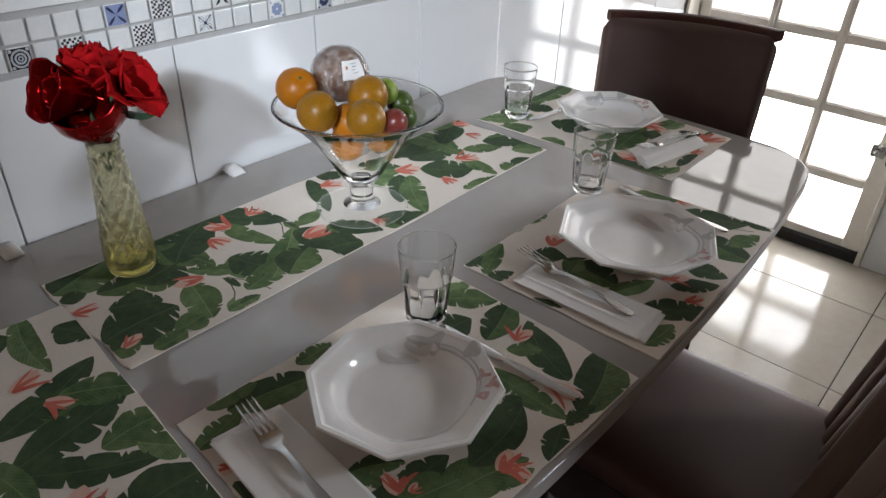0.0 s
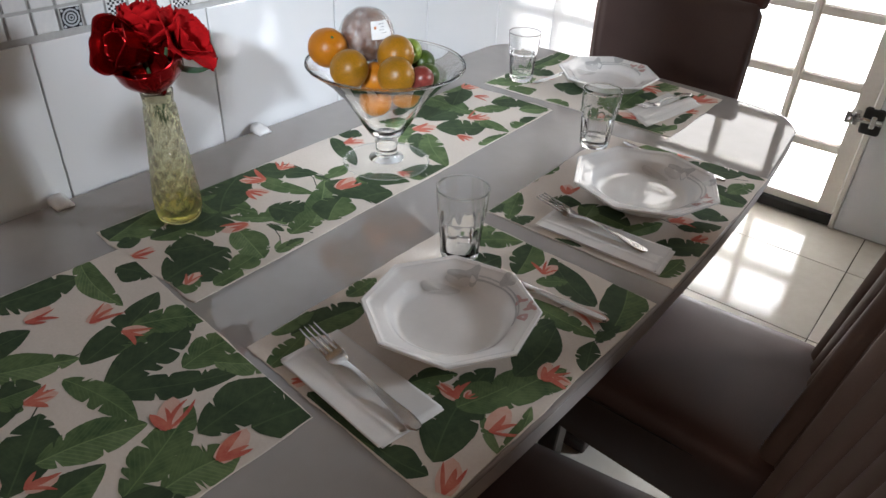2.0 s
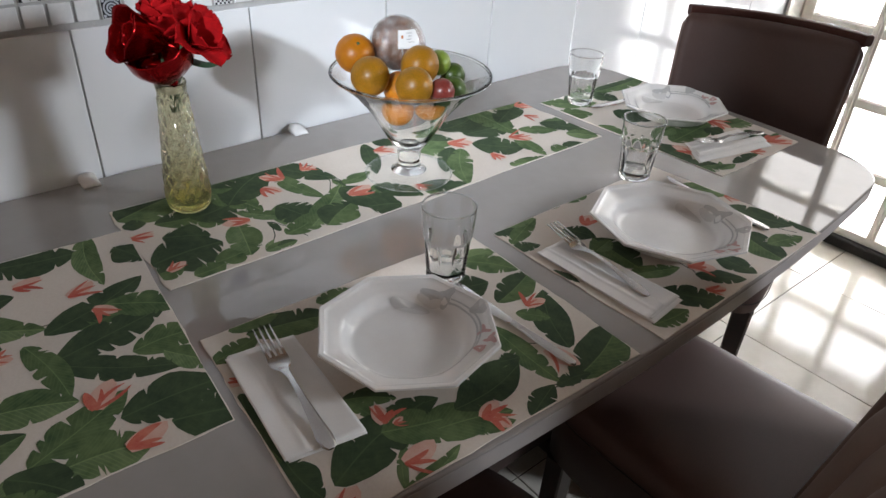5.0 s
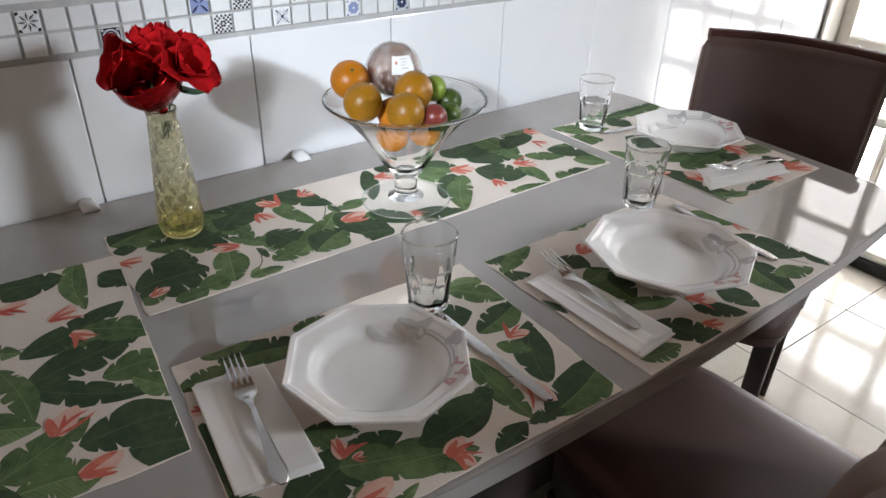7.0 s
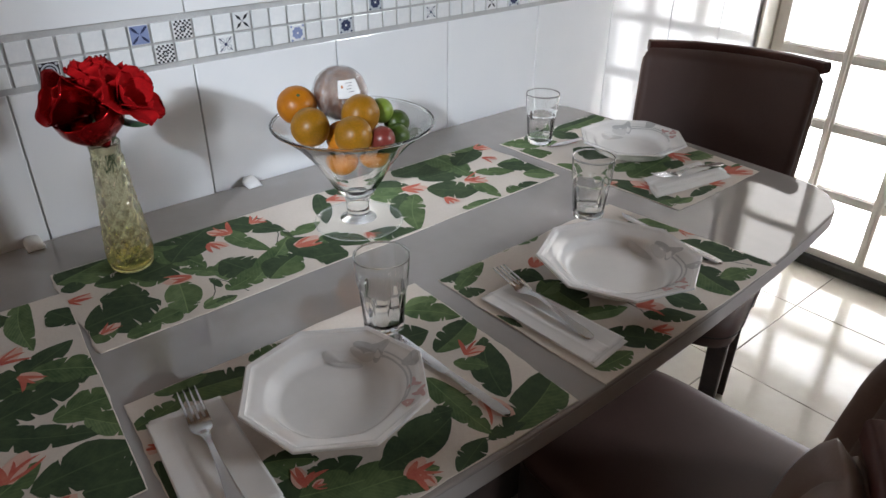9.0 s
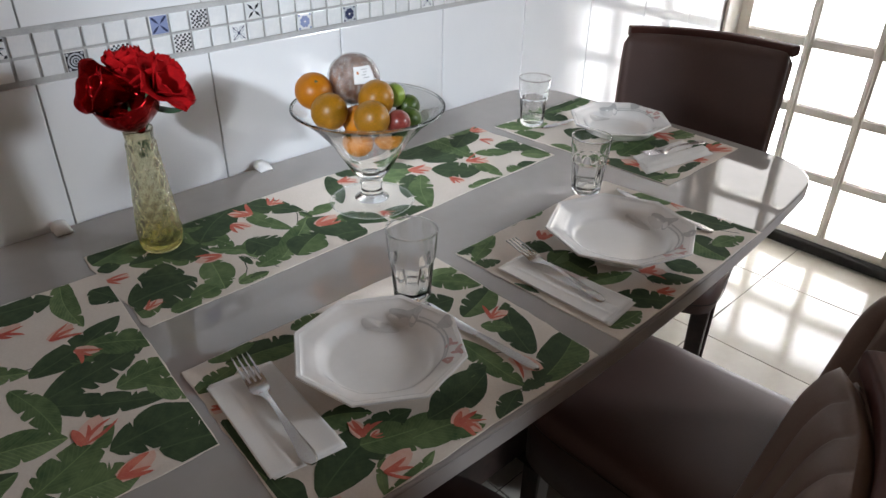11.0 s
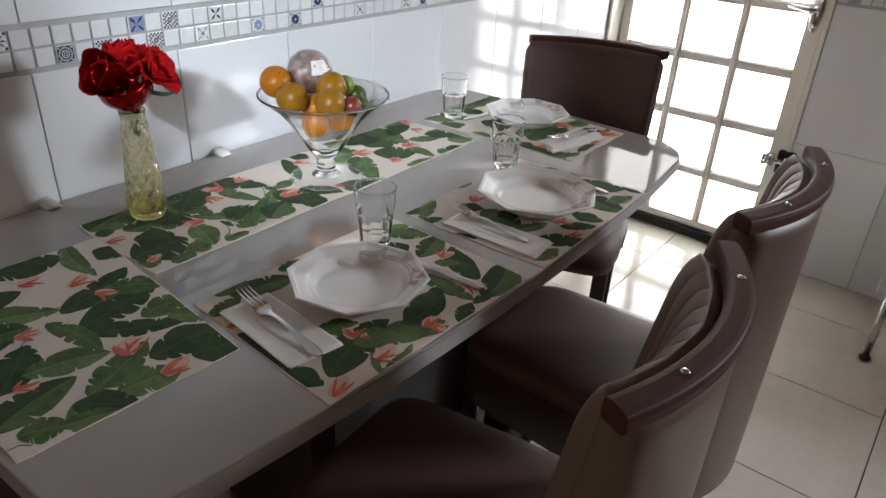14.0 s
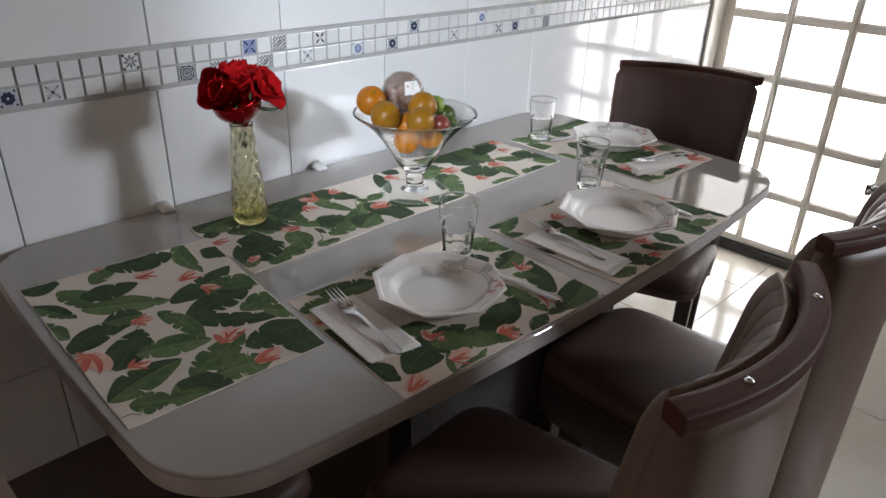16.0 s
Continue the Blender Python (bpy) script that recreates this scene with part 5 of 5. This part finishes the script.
# ---- cutlery and napkins ----
def strip(pts, half_widths, z, thick):
    """A flat bar of metal along pts, thickness up."""
    rings = []
    for k, (p, w) in enumerate(zip(pts, half_widths)):
        p = Vector((*p[:2], 0)), p[2]
        a = Vector(pts[max(k - 1, 0)][:2]).to_3d()
        b = Vector(pts[min(k + 1, len(pts) - 1)][:2]).to_3d()
        d = (b - a).normalized()
        s = Vector((-d.y, d.x, 0))
        c = p[0] + Vector((0, 0, z + p[1]))
        rings.append([c - s * w, c - s * w * 0.7 + Vector((0, 0, thick)), c + s * w * 0.7 + Vector((0, 0, thick)), c + s * w, c + s * w * 0.6 - Vector((0, 0, thick * 0.6)), c - s * w * 0.6 - Vector((0, 0, thick * 0.6))])
    return loft(rings, cap=True)


def fork(label, tip, end, z):
    a = math.atan2(end[1] - tip[1], end[0] - tip[0])
    L = math.hypot(end[0] - tip[0], end[1] - tip[1])
    ob = thing("fork", label, "fork", "forks", pose(tip[0], tip[1], z, 0, 0, math.degrees(a)))
    s = L / 0.195
    creased(part("neck", strip([(0.050 * s, 0, 0.0045), (0.056 * s, 0, 0.002), (0.064 * s, 0, 0.0015), (0.074 * s, 0, 0.004), (0.090 * s, 0, 0.0075), (0.120 * s, 0, 0.007), (0.155 * s, 0, 0.004), (0.178 * s, 0, 0.002), (0.190 * s, 0, 0.0015), (0.195 * s, 0, 0.0015)],
                       [0.0115, 0.0122, 0.0105, 0.0050, 0.0032, 0.0036, 0.0062, 0.0088, 0.0075, 0.0035], 0, 0.0012), steel, ob, smooth=True))
    for k in range(4):
        y = (k - 1.5) * 0.0064
        part("tine", strip([(0.0, y, 0.0095), (0.012 * s, y, 0.0080), (0.035 * s, y, 0.0058), (0.0515 * s, y, 0.0044)], [0.0008, 0.0014, 0.0018, 0.0021], 0, 0.0009), steel, ob, smooth=True)


def knife(label, tip, end, z):
    a = math.atan2(end[1] - tip[1], end[0] - tip[0])
    ob = thing("knife", label, "knife", "knives", pose(end[0], end[1], z, 0, 0, math.degrees(a) + 180))
    creased(part("handle", strip([(0.0, 0, 0.001), (0.003, 0, 0.001), (0.02, 0, 0.001), (0.06, 0, 0.001), (0.09, 0, 0.001), (0.098, 0, 0.001)], [0.002, 0.0052, 0.0070, 0.0054, 0.0038, 0.0042], 0, 0.0024), steel, ob, smooth=True))
    creased(part("blade", strip([(0.097, 0, 0.001), (0.105, 0.0005, 0.001), (0.130, 0.001, 0.001), (0.170, 0.001, 0.001), (0.190, -0.001, 0.001), (0.203, -0.004, 0.001)], [0.0042, 0.0064, 0.0074, 0.0078, 0.0064, 0.0012], 0, 0.0009), chrome, ob, smooth=True))


def napkin(label, corners, z, layers, seed, slip=0.006):
    """A folded paper napkin: soft layers with rounded folds and slightly shifted edges."""
    ob = thing("napkin", label, "napkin", "paper napkins")
    c = [Vector((x, y, 0)) for x, y in corners]
    mid = sum(c, Vector()) / 4
    rng = random.Random(seed)
    for k in range(layers):
        off = Vector((rng.uniform(-slip, slip), rng.uniform(-slip, slip), 0)) * (k > 0)
        s = 1.0 - 0.02 * k
        reach = 0.62 if layers > 1 and k == layers - 1 else 1.0
        n, m = 24, 20
        rings = []
        for j in range(m + 1):
            row = []
            for i in range(n + 1):
                p = c[0].lerp(c[1], j / m * reach).lerp(c[3].lerp(c[2], j / m * reach), i / n)
                p = mid + (p - mid) * s + off
                h = 0.0007 * noise.noise((p.x * 25 + seed, p.y * 25, k * 0.15)) + 0.0002 * noise.noise((p.x * 120, p.y * 120, k * 5 + seed)) + 0.0011 * math.exp(-((j / m - 0.5) / 0.06) ** 2) * (k == layers - 1)
                row.append((p.x, p.y, z + 0.0014 * k + 0.0015 + h))
            rings.append(row)
        ply = part("ply", loft(rings, closed=False), paper, ob, smooth=True)
        ply.modifiers.new("thickness", "SOLIDIFY").thickness = 0.0007


napkin("folded white paper napkin under a fork", [(-0.604, 0.255), (-0.593, 0.332), (-0.419, 0.318), (-0.432, 0.238)], MZ, 3, 3)
fork("stainless steel fork lying on a paper napkin", (-0.613, 0.303), (-0.418, 0.276), MZ + 0.0056)
knife("stainless steel table knife beside a soup plate", (-0.560, 0.552), (-0.361, 0.561), MZ + 0.0022)
napkin("folded white paper napkin under a fork", [(-0.550, 0.696), (-0.551, 0.760), (-0.362, 0.772), (-0.354, 0.700)], MZ, 3, 8)
fork("stainless steel fork lying on a paper napkin", (-0.583, 0.758), (-0.390, 0.735), MZ + 0.0056)
knife("stainless steel table knife beside a dinner plate", (-0.590, 1.056), (-0.389, 1.037), MZ + 0.0022)
napkin("white paper napkin folded in two beside a fork", [(-0.660, 1.215), (-0.625, 1.190), (-0.607, 1.362), (-0.640, 1.372)], MZ, 1, 14)
napkin("folded white paper napkin", [(-0.628, 1.188), (-0.592, 1.160), (-0.556, 1.352), (-0.592, 1.372)], MZ, 3, 19)
fork("stainless steel fork on a paper napkin", (-0.637, 1.214), (-0.596, 1.385), MZ + 0.0060)
knife("stainless steel table knife under the plate rim", (-0.882, 1.200), (-0.862, 1.395), MZ + 0.0022)

# ---- white cabinet on legs further along the room ----
cab = thing("kitchen_cabinet", "white enamelled kitchen cabinet on steel legs", "cabinet", at=pose(0.085, 2.08, 0))
part("body", bevelled((0, 0, 0.255), (0.60, 0.44, 0.345), 0.004), cabinet_white, cab)
part("plinth_strip", bevelled((0.006, 0.006, 0.346), (0.594, 0.434, 0.372), 0.003), cabinet_grey, cab, "grey strip")
part("door", bevelled((0.0, -0.004, 0.373), (0.60, 0.44, 0.86), 0.005), cabinet_white, cab)
for x in (0.04, 0.56):
    for y in (0.04, 0.40):
        leg = part("leg", tube([(x, y, 0.022), (x, y, 0.254)], 0.011, 14), steel, cab, smooth=True)
        part("foot", lathe([(0, 0), (0.018, 0), (0.019, 0.006), (0.012, 0.012), (0.009, 0.022), (0, 0.022)], 18), rubber, leg, "black screw foot", True).matrix_local = pose(x, y, 0)
sticker_ob = thing("wall_sticker", "small pale sticker with a faded green mark on the tiles", "sticker", at=pose(-0.165, FAR_Y - 0.0012, 0.965))
part("backing_film", bevelled((-0.022, 0, -0.034), (0.022, 0.0010, 0.034), 0.0004, 1), label_paper, sticker_ob)
part("text_bar", boxed((-0.015, -0.0006, -0.012), (0.015, -0.0002, -0.004)), cabinet_grey, sticker_ob)
part("mark", boxed((-0.012, -0.0006, 0.004), (0.012, -0.0002, 0.018)), leaf_fabric, sticker_ob)

# ---- tiles: walls, mosaic border, floor ----
JOINT = 0.0028
ROWS_Z = ((0.004, 0.503), (0.5055, 0.9965), (1.0805, 1.572), (1.5745, 2.066), (2.0685, 2.56))


def wall_tiles(parent, spans, place):
    """Full and cut tiles between the joints; spans: from, to along the wall, and from, to in height."""
    for a, b in spans:
        for z0, z1 in ROWS_Z:
            me = tile_mesh(b - a - JOINT, z1 - z0, 0.004, 0.0012, tile_white, "wall_tile")
            piece("tile", me, parent, place((a + b) / 2, (z0 + z1) / 2))


left_place = lambda s, z: Matrix.Translation((WALL_X, s, z)) @ TURN_LEFT
far_place = lambda s, z: Matrix.Translation((s, FAR_Y, z))
joints = [FIRST + PITCH * k for k in range(-8, 9)] + [FAR_Y - 0.077]
wall_tiles(wall_left, list(zip(joints, joints[1:])), left_place)
far_joints = [-0.345] + [-0.295 + PITCH * k for k in range(1, 6)] + [1.248]
wall_tiles(wall_far, [(a, b) for a, b in zip(far_joints, far_joints[1:]) if b - a > 0.02], far_place)


def mosaic_mesh(kind):
    """A small square tile with a raised-glaze motif on its face."""
    size, me = 0.0298, bpy.data.meshes.new("mosaic_tile")
    bm = bmesh.new()
    plain = tile_mesh(size, size, 0.004, 0.0009, mosaic_white, "mosaic")
    bm.from_mesh(plain)
    h = size / 2

    def poly(pts, slot, lift=0.00025):
        f = bm.faces.new([bm.verts.new((x * h, -lift, z * h)) for x, z in pts])
        if f.normal.y > 0:
            f.normal_flip()
        f.material_index = slot

    def ngon(cx, cz, r, n, slot, lift=0.00025, turn=0.0, sx=1.0):
        c, s = math.cos(turn), math.sin(turn)
        poly([(cx + r * (sx * math.cos(a) * c - math.sin(a) * s), cz + r * (sx * math.cos(a) * s + math.sin(a) * c)) for a in (2 * math.pi * i / n for i in range(n))], slot, lift)

    if kind == "blue_cross":
        poly([(-0.95, -0.95), (0.95, -0.95), (0.95, 0.95), (-0.95, 0.95)], 1, 0.0001)
        for k in range(4):
            a = radians(45 + 90 * k)
            poly([(0.06 * math.cos(a), 0.06 * math.sin(a)), (0.62 * math.cos(a - 0.22), 0.62 * math.sin(a - 0.22)), (1.08 * math.cos(a - 0.10), 1.08 * math.sin(a - 0.10)), (1.18 * math.cos(a), 1.18 * math.sin(a)),
                  (1.08 * math.cos(a + 0.10), 1.08 * math.sin(a + 0.10)), (0.62 * math.cos(a + 0.22), 0.62 * math.sin(a + 0.22))], 2, 0.0003)
    elif kind == "star":
        for sx in (-1, 1):
            for sz in (-1, 1):
                poly([(0.95 * sx, 0.95 * sz), (0.62 * sx, 0.95 * sz), (0.70 * sx, 0.70 * sz), (0.95 * sx, 0.62 * sz)][::sx * sz], 3, 0.0002)
        for k in range(8):
            a = radians(45 * k)
            poly([(0.1 * math.cos(a), 0.1 * math.sin(a)), (0.55 * math.cos(a - 0.3), 0.55 * math.sin(a - 0.3)), (0.95 * math.cos(a), 0.95 * math.sin(a))], 4, 0.0004)
            poly([(0.1 * math.cos(a), 0.1 * math.sin(a)), (0.55 * math.cos(a - 0.3), 0.55 * math.sin(a - 0.3)), (0.95 * math.cos(a), 0.95 * math.sin(a)), (0.55 * math.cos(a + 0.3), 0.55 * math.sin(a + 0.3))], 3, 0.0003)
    elif kind == "cross_petal":
        for k in range(4):
            a = radians(45 + 90 * k)
            poly([(0.08 * math.cos(a), 0.08 * math.sin(a)), (0.6 * math.cos(a - 0.28), 0.6 * math.sin(a - 0.28)), (1.15 * math.cos(a), 1.15 * math.sin(a)), (0.6 * math.cos(a + 0.28), 0.6 * math.sin(a + 0.28))], 3)
        ngon(0, 0, 0.16, 10, 4, 0.0005)
    elif kind == "dots":
        for i in range(8):
            for j in range(8):
                x, z = -0.84 + 0.24 * i, -0.84 + 0.24 * j
                if (i + j) % 2 == 0 and math.hypot(x, z) > 0.42:
                    ngon(x, z, 0.165, 4, 3, 0.0003, math.pi / 4)
        for k in range(6):
            ngon(0.26 * math.cos(k * math.pi / 3), 0.26 * math.sin(k * math.pi / 3), 0.13, 8, 3, 0.0003)
        ngon(0, 0, 0.12, 8, 4, 0.0003)
    elif kind == "rings":
        poly([(-0.93, -0.93), (0.93, -0.93), (0.93, 0.93), (-0.93, 0.93)], 3, 0.0001)
        for r, s, l in ((0.84, 4, 0.0002), (0.66, 3, 0.0003), (0.52, 4, 0.0004), (0.34, 3, 0.0005), (0.24, 4, 0.0006), (0.12, 3, 0.0007)):
            ngon(0, 0, r, 12, s, l)
        for sx in (-1, 1):
            for sz in (-1, 1):
                ngon(0.74 * sx, 0.74 * sz, 0.16, 8, 4, 0.0003)
    elif kind == "lace":
        for k in range(4):
            a = radians(45 + 90 * k)
            ngon(0.55 * math.cos(a), 0.55 * math.sin(a), 0.34, 10, 4, 0.0002)
            ngon(0.55 * math.cos(a), 0.55 * math.sin(a), 0.22, 10, 0, 0.0003)
            poly([(0, 0), (1.05 * math.cos(a - 0.07), 1.05 * math.sin(a - 0.07)), (1.05 * math.cos(a + 0.07), 1.05 * math.sin(a + 0.07))], 2, 0.0004)
        ngon(0, 0, 0.2, 10, 2, 0.0005)
    else:
        back = {"navy_flower": 2, "blue_flower": 1, "grey_flower": 4}[kind]
        if kind == "navy_flower":
            poly([(-0.93, -0.93), (0.93, -0.93), (0.93, 0.93), (-0.93, 0.93)], 4, 0.0001)
        for k in range(8):
            a = radians(45 * k + 22)
            ngon(0.52 * math.cos(a), 0.52 * math.sin(a), 0.24, 8, back, 0.0003)
        ngon(0, 0, 0.34, 10, back, 0.0004)
        ngon(0, 0, 0.14, 8, 0, 0.0005)
        for sx in (-1, 1):
            for sz in (-1, 1):
                ngon(0.80 * sx, 0.80 * sz, 0.15, 6, back, 0.0003)
    bm.to_mesh(me)
    bm.free()
    for m in (mosaic_white, mosaic_blue, mosaic_navy, mosaic_black, mosaic_grey):
        me.materials.append(m)
    return me


UPPER = {-7: "star", 0: "blue_cross", 2: "dots", 5: "cross_petal", 13: "navy_flower", 20: "blue_flower", 26: "grey_flower", 33: "grey_flower", -14: "blue_flower", -20: "dots", 40: "lace"}
LOWER = {-13: "navy_flower", -11: "lace", -4: "rings", -2: "dots", 1: "dots", 4: "lace", 8: "blue_flower", 11: "navy_flower", 17: "lace", 22: "cross_petal", 24: "navy_flower", 28: "rings", 35: "star", 42: "dots", -17: "star"}
MOTIFS = {k: mosaic_mesh(k) for k in sorted({*UPPER.values(), *LOWER.values()})}
plain_mosaic = tile_mesh(0.0298, 0.0298, 0.004, 0.0009, mosaic_white, "mosaic")
for decor, z in ((UPPER, ROW_Z[0]), (LOWER, ROW_Z[1])):
    for k in range(-40, 58):
        wob = random.Random(k * 3 + round(z * 1000))
        tilt = pose(0, 0, 0, wob.uniform(-0.5, 0.5), 0, wob.uniform(-0.5, 0.5))
        piece("mosaic_tile", MOTIFS[decor[k]] if k in decor else plain_mosaic, wall_left, left_place(COL0 + COL * k, z) @ tilt)
    for k in range(45):
        piece("mosaic_tile", MOTIFS["dots"] if k == 1 and z == ROW_Z[1] else plain_mosaic, wall_far, far_place(-0.327 + COL * k, z))

FT, FX0, FY0 = 0.459, -0.233, 1.827
floor_mesh = tile_mesh(FT - 0.0035, FT - 0.0035, 0.0035, 0.0009, floor_tile_mat, "floor_tile")
lay = pose(0, 0, 0, -90)
for i in range(-2, 8):
    for j in range(-14, 3):
        if -1.6 < FX0 + FT * (i + 0.5) < ROOM_X + 0.2 and NEAR_Y - 0.2 < FY0 + FT * (j + 0.5) < FAR_Y + 0.35:
            piece("tile", floor_mesh, floor, Matrix.Translation((FX0 + FT * (i + 0.5), FY0 + FT * (j + 0.5), 0)) @ lay)
